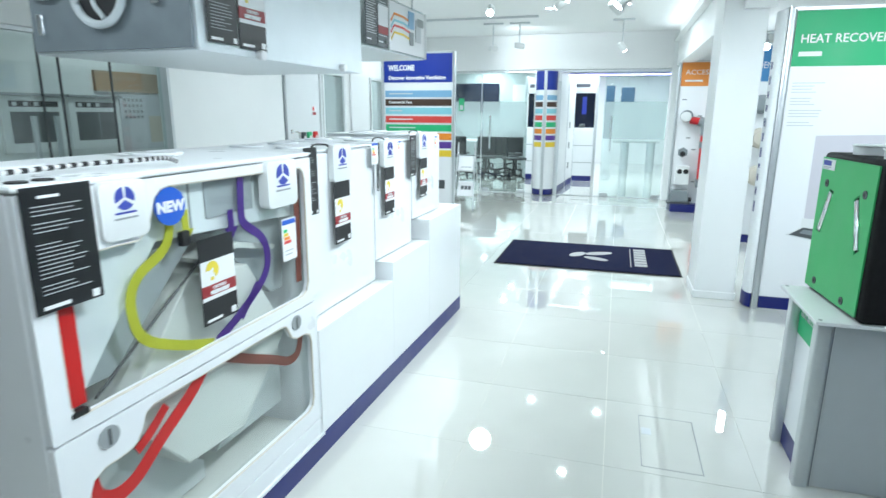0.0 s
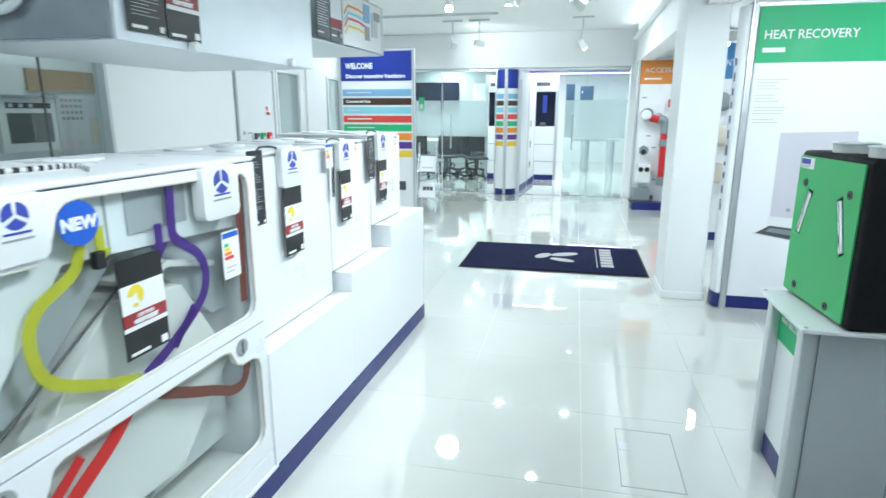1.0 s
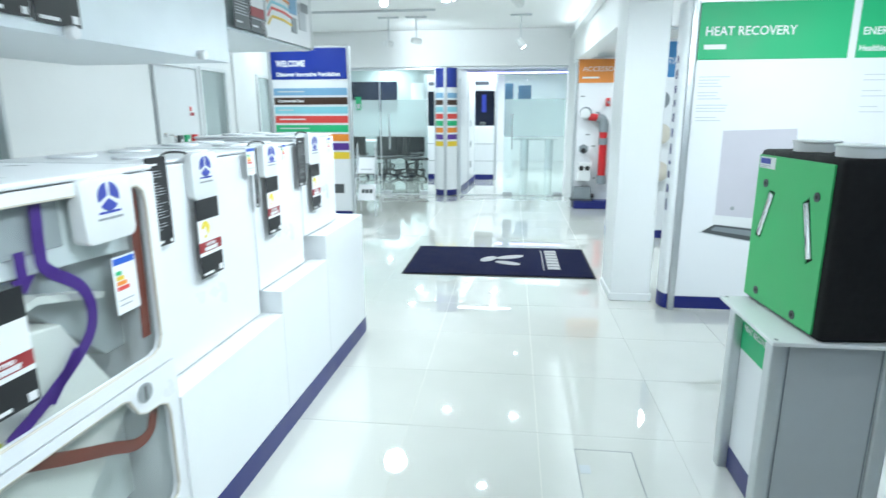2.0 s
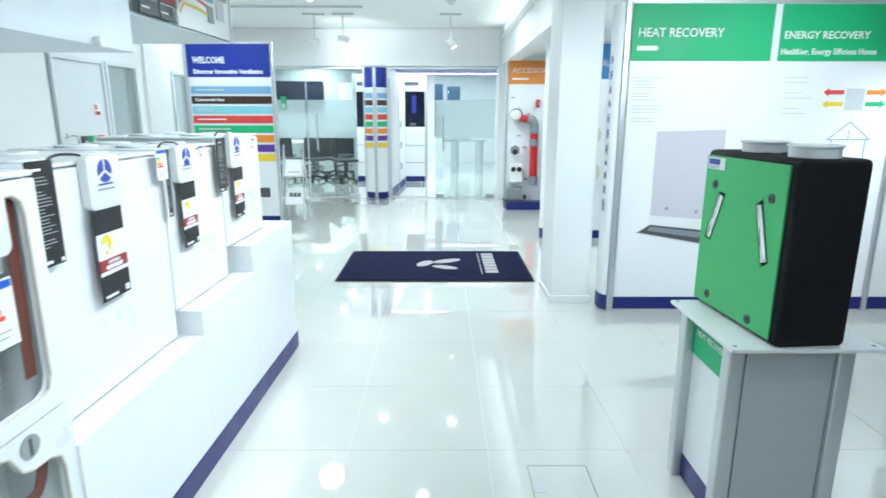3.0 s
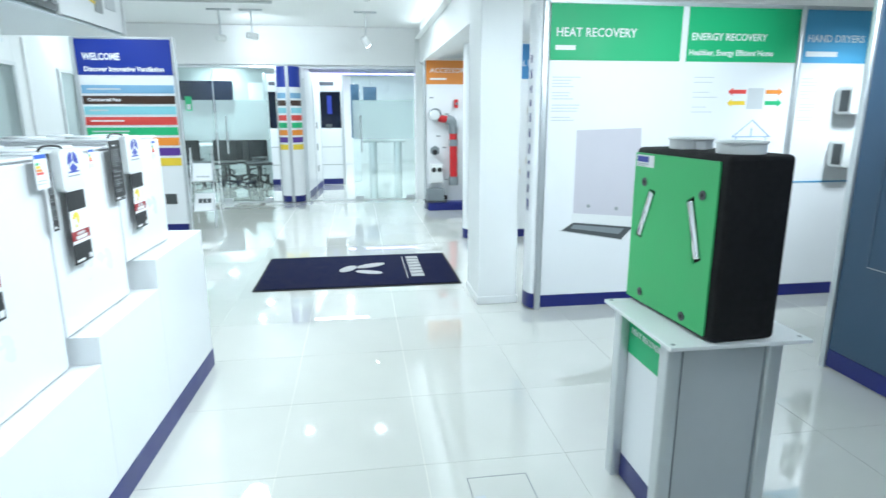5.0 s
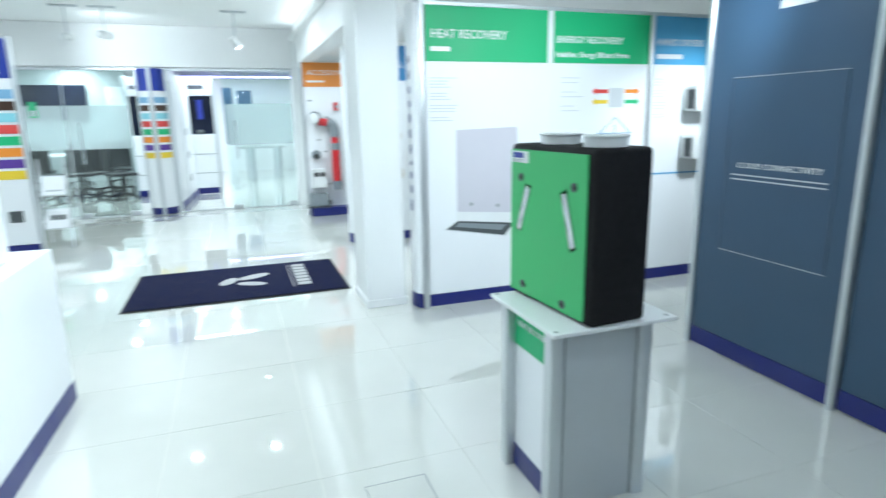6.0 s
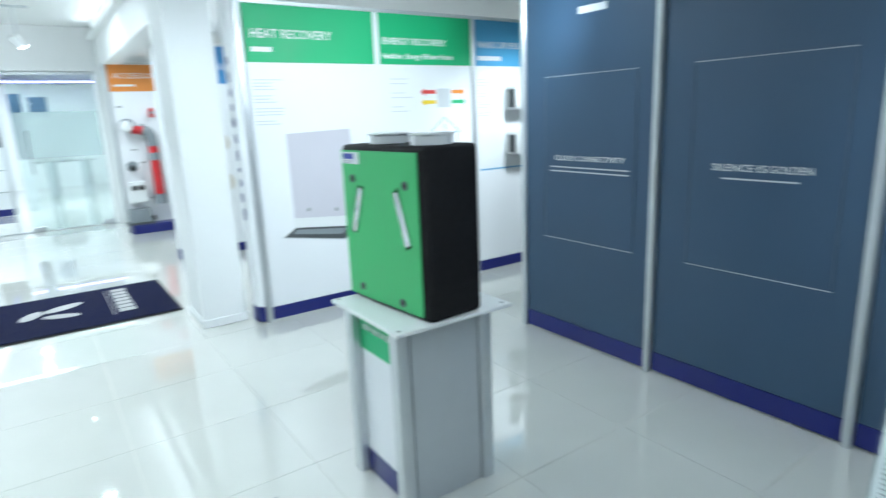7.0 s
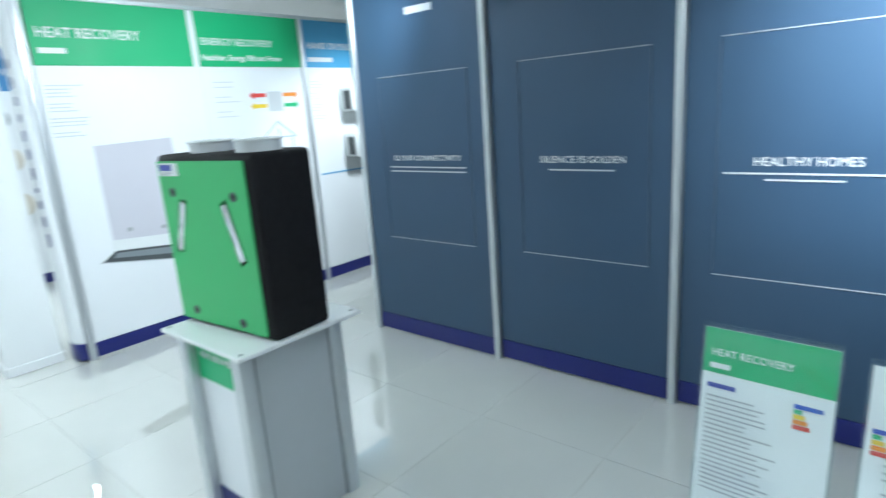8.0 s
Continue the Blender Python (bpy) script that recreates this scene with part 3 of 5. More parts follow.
# ---- welcome board ----
WB = wall_panel(pose(-2.372, 8.15, 0), 1.08, 2.26, "tall white welcome board with a blue header and coloured strips", None, name="welcome_board", group="")
part("header", box(0.024, 1.05, -0.001, 0.0035, 1.855, 2.245), "welcome_blue", WB)
lettering(WB, "WELCOME", 0.075, pose(0.095, -0.0025, 2.02), width=0.40, bold=0.004)
lettering(WB, "Discover Innovative Ventilation", 0.052, pose(0.095, -0.0025, 1.895), width=0.86, bold=0.003)
STRIPS = ("strip_sky", "strip_brown", "strip_cyan", "strip_red", "strip_green", "strip_orange", "strip_purple", "strip_yellow")
for i, s in enumerate(STRIPS):
    zc = 1.697 - 0.1195 * i
    part("colour_strip", box(0.04, 1.045, -0.001, 0.0035, zc - 0.046, zc + 0.046), s, WB)
    if i == 1:
        lettering(WB, "Commercial Fans", 0.036, pose(0.09, -0.0025, zc - 0.014), width=0.36, bold=0.002)
    elif i in (0, 2, 3, 4):
        bars(WB, 0.10, zc + 0.010, [(0, (0.36, 0, 0.20, 0.36, 0.40)[i])], 0.1, 0.016, "print_white" if i == 3 else "print_light", y=-0.0025)
part("small_picture", box(0.82, 0.95, -0.001, 0.0035, 0.35, 0.475), "dark_grey", WB, "small printed photograph")

# ---- rounded totem before the glass ----
TC = thing("totem_column", pose(-0.29, 10.62, 0), "white half-round totem with coloured bands and a blue top", "totem")
R = 0.185


def arc_band(r0, r1, z0, z1, a0, a1, n=10):
    outer = [(r1 * math.cos(radians(a0 + (a1 - a0) * k / n)), r1 * math.sin(radians(a0 + (a1 - a0) * k / n))) for k in range(n + 1)]
    inner = [(r0 * math.cos(radians(a0 + (a1 - a0) * k / n)), r0 * math.sin(radians(a0 + (a1 - a0) * k / n))) for k in range(n, -1, -1)]
    return prism(outer + inner, z0, z1, "z")


for a0, a1 in ((180, 262), (278, 360)):
    sh = part("shell", arc_band(R - 0.02, R, 0.012, 2.15, a0, a1), "board_white", TC, smooth=True)
    part("base_band", arc_band(R, R + 0.002, 0.012, 0.112, a0, a1), "royal_blue", sh, "royal blue base band", True)
    part("top_band", arc_band(R, R + 0.002, 1.83, 2.145, a0, a1), "welcome_blue", sh, "blue top band", True)
    for i, s in enumerate(STRIPS):
        zc = 1.70 - 0.1145 * i
        part("colour_band", arc_band(R, R + 0.002, zc - 0.042, zc + 0.042, a0 + 3, a1 - 3), s, sh, smooth=True)
for x, y in ((0, -R), (-R, 0.0), (R, 0.0)):
    part("post", box(x - 0.024, x + 0.024, y - 0.016, y + 0.03, 0.0, 2.16, 0.004), "aluminium", TC)
part("back", box(-R + 0.02, R - 0.02, 0.005, 0.025, 0.012, 2.15), "board_white", TC)

# ---- floor mat with a plain motif ----
MT = thing("entrance_mat", pose(0.745, 5.995, 0.004, 0, 0, 0), "dark navy entrance mat with a pale motif", "mat")
part("backing", box(-0.865, 0.865, -0.555, 0.555, 0.0, 0.005, 0.002), "mat_edge", MT)
part("mat_surface", box(-0.845, 0.845, -0.535, 0.535, 0.005, 0.011, 0.002), "mat_navy", MT)
bm = bmesh.new()


def flat(poly, bm, z0=0.0105, z1=0.0125):
    return prism(poly, z0, z1, "z", bm=bm)


def blob(cx, cy, ax, ay, turn, bm, n=14):
    c, s = math.cos(radians(turn)), math.sin(radians(turn))
    flat([(cx + c * ax * math.cos(2 * math.pi * k / n) - s * ay * math.sin(2 * math.pi * k / n),
           cy + s * ax * math.cos(2 * math.pi * k / n) + c * ay * math.sin(2 * math.pi * k / n)) for k in range(n)], bm)


blob(0.11, 0.115, 0.15, 0.065, 28, bm)
blob(-0.10, 0.02, 0.12, 0.062, 62, bm)
blob(0.09, -0.12, 0.13, 0.055, -24, bm)
part("motif", bm, "mat_motif", MT, "pale three-bladed motif")
bm = bmesh.new()
box(0.42, 0.428, -0.36, 0.42, 0.0105, 0.0125, bm=bm)
for k in range(7):
    box(0.46, 0.575, 0.42 - 0.108 * k - 0.085, 0.42 - 0.108 * k, 0.0105, 0.0125, bm=bm)
part("letter_marks", bm, "mat_motif", MT, "pale lettering marks along the mat's end")

# ---- counter with stepped top; local x runs along it, face at y = 0 ----
CO = Vector((-0.062, 4.06, 0))
EX, EY = Vector((math.cos(radians(1.8)), -math.sin(radians(1.8)), 0)), Vector((math.sin(radians(1.8)), math.cos(radians(1.8)), 0))


def along(lx, ly, z=0.0):
    p = CO + EX * lx + EY * ly
    return pose(p.x, p.y, z, 0, 0, 88.2)


CT = thing("display_plinth", along(-0.03, -2.04), "long white stepped plinth with a royal blue base strip", "plinth")
L1, L2, L3 = 0.76, 1.335, 2.01
part("body", box(0, L1, 0, 0.80, 0.10, 0.565, 0.002), "white_lacquer", CT)
part("body", box(L1 + 0.0005, L2, 0, 0.80, 0.10, 0.665, 0.002), "white_lacquer", CT)
part("body", box(L2 + 0.0005, L3, 0, 0.80, 0.10, 0.795, 0.002), "white_lacquer", CT)
part("base_strip", box(0.0, L3 + 0.002, -0.003, 0.79, 0.001, 0.099), "royal_blue", CT, "royal blue base strip")
part("base_strip", box(-1.16, -0.0005, -0.003, 0.79, 0.001, 0.089), "royal_blue", CT, "royal blue base strip")
part("ledge", box(-1.16, -0.0005, -0.002, 0.80, 0.0895, 0.1045, 0.002), "white_lacquer", CT)
part("end_panel", box(-0.018, -0.0005, -0.0035, 0.80, 0.105, 0.565, 0.001), "white_lacquer", CT)


def info_card(parent, x, z0, z1, w, style, y=-0.012, tilt=0):
    """A hanging black card: a block of lines, or a certificate."""
    c = part("info_card", box(x, x + w, y - 0.002, y, z0, z1, 0.0006), "black_card", parent, "black printed information card")
    h = z1 - z0
    if style == "lines":
        rnd = random.Random(int(x * 1000))
        bars(c, x + w * 0.12, z1 - h * 0.07, [(w * 0.10, w * 0.3)], 0.1, h * 0.022, "print_white", y=y - 0.0028)
        bars(c, x + w * 0.12, z1 - h * 0.15, [(0, w * rnd.choice((0, 0.34, 0.45, 0.5, 0.58, 0.64, 0.7))) for k in range(22)], h * 0.033, h * 0.0052, "print_faint", y=y - 0.0028)
        bars(c, x + w * 0.1, z0 + h * 0.06, [(0, w * 0.38)], 0.1, h * 0.03, "print_white", y=y - 0.0028)
        part("code_block", box(x + w * 0.82, x + w * 0.93, y - 0.0034, y - 0.002, z0 + h * 0.02, z0 + h * 0.02 + w * 0.11), "print_white", c)
    else:
        part("certificate", box(x + 0.002, x + w - 0.002, y - 0.0034, y - 0.002, z0 + h * 0.46, z0 + h * 0.74), "print_white", c)
        part("red_band", box(x + 0.002, x + w - 0.002, y - 0.0036, y - 0.002, z0 + h * 0.33, z0 + h * 0.458), "print_maroon", c)
        lettering(c, "CERTIFIED", h * 0.034, pose(x + w / 2, y - 0.0042, z0 + h * 0.405), width=0, align="CENTER", bold=0.0004)
        lettering(c, "COMPONENT", h * 0.034, pose(x + w / 2, y - 0.0042, z0 + h * 0.35), width=0, align="CENTER", bold=0.002)
        part("white_band", box(x + 0.002, x + w - 0.002, y - 0.0035, y - 0.002, z0 + h * 0.285, z0 + h * 0.328), "print_white", c)
        bm = bmesh.new()
        for k in range(10):
            t0, t1 = radians(-60 + 24 * k), radians(-60 + 24 * (k + 1))
            r0, r1 = w * 0.04, w * 0.18
            cx, cz = x + w * 0.33, z0 + h * 0.63
            prism([(cx + r0 * math.cos(t0), cz + r0 * math.sin(t0)), (cx + r1 * math.cos(t0), cz + r1 * math.sin(t0)),
                   (cx + r1 * math.cos(t1), cz + r1 * math.sin(t1)), (cx + r0 * math.cos(t1), cz + r0 * math.sin(t1))], y - 0.0044, y - 0.0034, "y", bm=bm)
        box(x + w * 0.27, x + w * 0.36, y - 0.0044, y - 0.0034, z0 + h * 0.51, z0 + h * 0.55, bm=bm)
        part("seal", bm, "print_yellow", c)
        bars(c, x + w * 0.1, z0 + h * 0.06, [(0, w * 0.42)], 0.1, h * 0.03, "print_white", y=y - 0.0028)
        part("code_block", box(x + w * 0.80, x + w * 0.95, y - 0.0034, y - 0.002, z0 + h * 0.03, z0 + h * 0.03 + w * 0.13), "print_white", c)
    return c


def energy_label(parent, x, z0, z1, w, y=-0.005):
    c = part("energy_label", box(x, x + w, y - 0.001, y, z0, z1), "print_white", parent, "small printed energy label")
    h = z1 - z0
    part("label_head", box(x + 0.004, x + w - 0.004, y - 0.002, y - 0.001, z1 - h * 0.14, z1 - h * 0.03), "badge_blue", c)
    for k, s in enumerate(("strip_green", "strip_yellow", "strip_orange", "strip_red")):
        part("scale_bar", box(x + w * 0.12, x + w * (0.35 + 0.09 * k), y - 0.002, y - 0.001, z1 - h * (0.32 + 0.09 * k), z1 - h * (0.25 + 0.09 * k)), s, c)
    bars(c, x + w * 0.15, z0 + h * 0.25, [(0, w * 0.6), (0, w * 0.5)], h * 0.09, h * 0.02, "print_grey", y=y - 0.0016)


def pod(parent, x0, x1, z0, z1, y=-0.03, depth=0.035, mat="pod_white"):
    """Rounded control cover with an emblem and a slot."""
    poly = round_rect(x0, x1, z0, z1, min(0.018, (x1 - x0) * 0.2))
    p = part("control_cover", prism(poly, y, y + depth, "y", bev=0.004), mat, parent, smooth=True)
    w = x1 - x0
    logo(p, (x0 + x1) / 2, z0 + (z1 - z0) * 0.70, w * 0.215, "print_blue", y=y - 0.001)
    bars(p, x0 + w * 0.28, z0 + (z1 - z0) * 0.47, [(0, w * 0.44)], 0.1, (z1 - z0) * 0.035, "print_blue", y=y - 0.001)
    part("slot", box(x0 + w * 0.25, x0 + w * 0.75, y - 0.001, y + 0.001, z0 + (z1 - z0) * 0.34, z0 + (z1 - z0) * 0.375), "mid_grey", p)
    return p


def carry_strap(parent, x, y, z, w=0.15, h=0.020, r=0.0038, mat="rubber_black"):
    pts = smooth_line([(x - w / 2, y, z), (x - w * 0.42, y, z + h * 0.7), (x, y + 0.01, z + h), (x + w * 0.42, y, z + h * 0.7), (x + w / 2, y, z)], 5)
    part("carry_strap", tube(pts, r, 8), mat, parent, "black carrying strap", True)


def unit(lx, ly0, ly1, z0, z1, cards, pods, label, spigots=4, labels=(), depth=0.56):
    """A white cabinet ventilation unit with a hung front cover."""
    w = ly1 - ly0
    t = thing("ventilation_unit", along(lx, ly0, z0), label, "ventilation unit", "ventilation units on the plinth")
    h = z1 - z0
    part("casing", box(0.003, w - 0.003, 0.022, depth, 0.0, h - 0.012, 0.006), "unit_white", t)
    part("front_cover", box(0.002, w - 0.002, 0.0, 0.020, 0.006, h - 0.016, 0.006), "unit_white", t)
    part("lid", box(0.0, w, 0.01, depth + 0.004, h - 0.0115, h, 0.004), "unit_white", t)
    rr = 0.075
    for k in range(spigots):
        cx, cy = w * (0.28 + 0.44 * (k % 2)), 0.16 + 0.24 * (k // 2)
        part("spigot", cyl((cx, cy, h), rr, 0.009, seg=30, bev=0.003), "unit_white", t, smooth=True)
    carry_strap(t, w * 0.36, 0.06, h - 0.003)
    for c in cards:
        info_card(t, c[0], c[1] - z0, c[2] - z0, c[3], c[4], y=c[5])
        if c[5] < -0.026 and c[4] == "lines":
            part("card_hook", box(c[0] + c[3] * 0.45, c[0] + c[3] * 0.55, c[5] + 0.0005, 0.012, c[2] - z0 - 0.012, c[2] - z0 - 0.009), "chrome", t)
    for p in pods:
        pod(t, p[0], p[1], p[2] - z0, p[3] - z0, y=-0.028, depth=0.027)
    for e in labels:
        energy_label(t, e[0], e[1] - z0, e[2] - z0, e[3], y=e[4])
    return t


U2 = unit(-0.115, -1.975, -1.315, 0.567, 1.283, [(-0.04, 1.028, 1.300, 0.10, "lines", -0.027), (0.197, 0.862, 1.138, 0.147, "cert", -0.024)], [(0.198, 0.360, 1.140, 1.297)],
          "white ventilation unit with black cards on a low plinth step", 4)
U3 = unit(-0.115, -1.310, -0.79, 0.667, 1.288, [(-0.022, 1.045, 1.290, 0.032, "lines", -0.024), (0.074, 0.907, 1.156, 0.124, "cert", -0.024)], [(0.066, 0.222, 1.158, 1.296)],
          "white ventilation unit with an energy label on the middle plinth step", 4, [(-0.086, 1.185, 1.293, 0.074, -0.0285), (0.315, 1.21, 1.285, 0.045, -0.0005)])
U4 = unit(-0.115, -0.785, -0.27, 0.797, 1.312, [(-0.095, 1.075, 1.310, 0.098, "lines", -0.027), (0.077, 0.930, 1.165, 0.122, "cert", -0.024)], [(0.060, 0.222, 1.168, 1.322)],
          "white ventilation unit on the high end of the plinth", 4, [(0.41, 1.20, 1.29, 0.05, -0.0005)])

# ---- large cut-away unit, face at y = 0, 1.135 wide ----
W1 = 1.135
FLAT = Matrix.Diagonal((1.0, 1.0, 0.96, 1.0))
CU = thing("cutaway_ventilation_unit", along(-0.035, -3.19) @ FLAT, "large white cutaway ventilation unit with clear windows and flow ribbons", "ventilation unit")
part("side_panel", box(0, 0.018, 0.024, 0.62, 0.105, 1.325, 0.004), "unit_white", CU)
part("side_panel", box(W1 - 0.018, W1, 0.024, 0.62, 0.105, 1.325, 0.004), "unit_white", CU)
part("back_panel", box(0.019, W1 - 0.019, 0.60, 0.62, 0.105, 1.325), "unit_white", CU)
part("top_panel", box(0, W1, 0.0, 0.62, 1.326, 1.342, 0.006), "unit_white", CU)
part("bottom_panel", box(0.019, W1 - 0.019, 0.024, 0.599, 0.105, 0.12), "unit_white", CU)
# front frame in two sheets with rounded windows
SEAM = 0.728
upper_hole = [(0.055, 1.05), (0.055, 0.81), (0.062, 0.785), (0.085, 0.772), (0.13, 0.772), (1.045, 0.772), (1.075, 0.785), (1.09, 0.82),
              (1.093, 1.24), (1.086, 1.27), (1.062, 1.288), (0.42, 1.296), (0.385, 1.29), (0.362, 1.27), (0.350, 1.235), (0.335, 1.19), (0.30, 1.165),
              (0.20, 1.165), (0.15, 1.165), (0.08, 1.165), (0.055, 1.14)]
lower_hole = [(0.095, 0.255), (1.045, 0.255), (1.077, 0.27), (1.09, 0.305), (1.09, 0.56), (1.08, 0.595), (1.045, 0.612), (0.985, 0.616), (0.955, 0.63), (0.938, 0.66),
              (0.922, 0.687), (0.895, 0.697), (0.285, 0.697), (0.258, 0.685), (0.24, 0.645), (0.22, 0.618), (0.19, 0.607), (0.12, 0.605), (0.085, 0.59), (0.07, 0.555), (0.068, 0.285)]
up = holed(round_rect(0.002, W1 - 0.002, SEAM + 0.003, 1.322, 0.006), [upper_hole], 0.022)
fr = part("front_frame", up, "unit_white", CU)
lo = holed(round_rect(0.002, W1 - 0.002, 0.188, SEAM - 0.003, 0.006), [lower_hole], 0.022)
fr2 = part("front_frame", lo, "unit_white", CU)
part("lower_front", box(0.002, W1 - 0.002, 0.0, 0.022, 0.107, 0.183, 0.005), "unit_white", CU)
for z0, z1 in ((0.765, 1.30), (0.24, 0.665)):
    p = part("window_pane", box(0.05, W1 - 0.025, 0.026, 0.030, z0, z1), "perspex", CU, "clear acrylic window")
    p.visible_shadow = False
for x, z in ((0.14, 0.682), (0.983, 0.682)):
    k = part("turn_lock", cyl((x, -0.004, z), 0.030, 0.006, "y", 24), "mid_grey", fr2, "round grey turn lock", True)
    part("key_slot", box(x - 0.004, x + 0.004, -0.0055, -0.0035, z - 0.022, z + 0.022), "dark_grey", k)
# window gaskets
for loop in (upper_hole, lower_hole):
    pts = [(x, 0.004, z) for x, z in loop] + [(loop[0][0], 0.004, loop[0][1])]
    part("window_gasket", tube(pts, 0.0045, 6), "cream", CU, smooth=True)
# inside: exchanger block, foam wedges, deck
part("inner_back", box(0.03, W1 - 0.03, 0.33, 0.345, 0.08, 1.31), "pod_white", CU)
part("inner_cover", prism([(0.06, 1.30), (0.06, 0.80), (0.13, 0.80), (0.40, 1.135), (1.06, 1.10), (1.06, 1.30)], 0.050, 0.060, "y"), "pod_white", CU, "white inner cover plate")
part("filter_slot", box(0.60, 0.83, 0.044, 0.0495, 1.165, 1.29, 0.002), "mid_grey", CU, "grey filter slot cover")
part("cover_line", box(0.535, 0.540, 0.046, 0.0495, 1.13, 1.29), "mid_grey", CU)
ex = prism([(0.23, 0.66), (0.45, 0.385), (0.72, 0.365), (1.0, 0.645), (0.80, 0.965), (0.53, 1.0)], 0.06, 0.30, "y", bev=0.006)
part("heat_exchanger", ex, "exchanger_white", CU, "white plastic counterflow heat exchanger")
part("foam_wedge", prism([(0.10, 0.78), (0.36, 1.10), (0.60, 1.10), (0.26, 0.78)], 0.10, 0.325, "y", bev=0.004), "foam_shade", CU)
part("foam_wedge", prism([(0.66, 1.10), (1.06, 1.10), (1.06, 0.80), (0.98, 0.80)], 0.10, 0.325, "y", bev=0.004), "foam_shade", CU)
part("foam_wedge", prism([(0.66, 0.28), (0.99, 0.62), (1.06, 0.62), (1.06, 0.28)], 0.14, 0.325, "y", bev=0.004), "foam_grey", CU)
part("foam_wedge", prism([(0.09, 0.20), (0.09, 0.40), (0.27, 0.57), (0.62, 0.27), (0.62, 0.20)], 0.16, 0.325, "y", bev=0.004), "foam_grey", CU)
part("divider_plate", prism([(0.13, 0.775), (0.155, 0.775), (0.60, 1.075), (0.585, 1.08)], 0.20, 0.30, "y"), "mid_grey", CU)
part("divider_plate", prism([(0.60, 1.03), (0.74, 1.06), (0.95, 1.005), (0.94, 0.99), (0.74, 1.04), (0.60, 1.015)], 0.05, 0.30, "y"), "exchanger_white", CU)
part("drain_tray", box(0.08, 1.06, 0.05, 0.32, 0.15, 0.19, 0.003), "exchanger_white", CU)
part("clamp", box(0.455, 0.485, 0.005, 0.026, 1.11, 1.155, 0.004), "rubber_black", CU)


def ribbon(pts, w, mat, y=0.0225, n=8, name="flow_ribbon", label="", arrow=False):
    """A flat printed strip on the window, (x, z) along its middle."""
    line = smooth_line([(p[0], 0, p[1]) for p in pts], n)
    bm = bmesh.new()
    prev = None
    for i, p in enumerate(line):
        d = (line[min(i + 1, len(line) - 1)] - line[max(i - 1, 0)]).normalized()
        nrm = Vector((-d.z, 0, d.x))
        vs = [bm.verts.new((p.x + s * nrm.x * w / 2, yy, p.z + s * nrm.z * w / 2)) for s in (1, -1) for yy in (y, y + 0.002)]
        if prev:
            a, b = prev, vs
            bm.faces.new((a[0], b[0], b[2], a[2]))
            bm.faces.new((a[1], a[3], b[3], b[1]))
            bm.faces.new((a[0], a[1], b[1], b[0]))
            bm.faces.new((a[2], b[2], b[3], a[3]))
        prev = vs
    return part(name, bm, mat, CU, label)


ribbon([(0.435, 1.30), (0.43, 1.18), (0.40, 1.115), (0.305, 1.06), (0.272, 0.99), (0.30, 0.885), (0.42, 0.815), (0.56, 0.765)], 0.031, "ribbon_yellow", label="yellow-green flow ribbon")
ribbon([(0.745, 1.295), (0.738, 1.17), (0.75, 1.125), (0.84, 1.055), (0.865, 0.98), (0.83, 0.905), (0.70, 0.82), (0.58, 0.765)], 0.032, "ribbon_purple", label="purple flow ribbon")
ribbon([(0.093, 1.165), (0.093, 1.0), (0.092, 0.79)], 0.045, "ribbon_red", label="red flow ribbon")
ribbon([(0.51, 0.70), (0.44, 0.64), (0.32, 0.565), (0.225, 0.50), (0.155, 0.49), (0.105, 0.525), (0.09, 0.595)], 0.044, "ribbon_red", label="red flow ribbon")
ribbon([(0.35, 0.655), (0.28, 0.60), (0.235, 0.575)], 0.03, "ribbon_red", label="red flow ribbon")
ribbon([(0.60, 0.70), (0.73, 0.635), (0.86, 0.575), (0.95, 0.53), (1.015, 0.535), (1.045, 0.60)], 0.036, "ribbon_brown", label="brown flow ribbon")
ribbon([(1.064, 1.285), (1.062, 1.05), (1.054, 0.83)], 0.036, "ribbon_brown", label="brown flow ribbon")
ribbon([(0.80, 0.90), (0.70, 0.80)], 0.025, "ribbon_purple")
for cx, ztop, mat in ((0.485, 1.215, "ribbon_yellow"), (0.68, 1.185, "ribbon_purple")):
    poly = [(cx - 0.013, ztop), (cx + 0.013, ztop), (cx + 0.013, ztop - 0.06), (cx + 0.032, ztop - 0.06), (cx, ztop - 0.10), (cx - 0.032, ztop - 0.06), (cx - 0.013, ztop - 0.06)]
    part("flow_arrow", prism(poly, 0.019, 0.0215, "y"), mat, CU)
part("new_badge", cyl((0.412, -0.0035, 1.238), 0.054, 0.003, "y", 32), "badge_blue", CU, "round blue badge reading NEW")
lettering(CU, "NEW", 0.030, pose(0.412, -0.0045, 1.224), align="CENTER", bold=0.002)
info_card(CU, 0.006, 1.055, 1.338, 0.165, "lines", y=-0.010)
info_card(CU, 0.49, 0.848, 1.122, 0.155, "cert", y=-0.008)
pod(CU, 0.188, 0.327, 1.180, 1.328, y=-0.014, depth=0.036)
pod(CU, 0.838, 1.015, 1.16, 1.328, y=-0.016, depth=0.04)
energy_label(CU, 0.922, 0.945, 1.107, 0.09, y=-0.001)
part("stay_rod", tube([(0.15, 0.040, 0.775), (0.56, 0.040, 1.05)], 0.004, 6), "rubber_black", CU, smooth=True)
part("hinge", box(0.055, 0.10, -0.004, 0.02, 0.775, 0.79, 0.003), "rubber_black", CU)
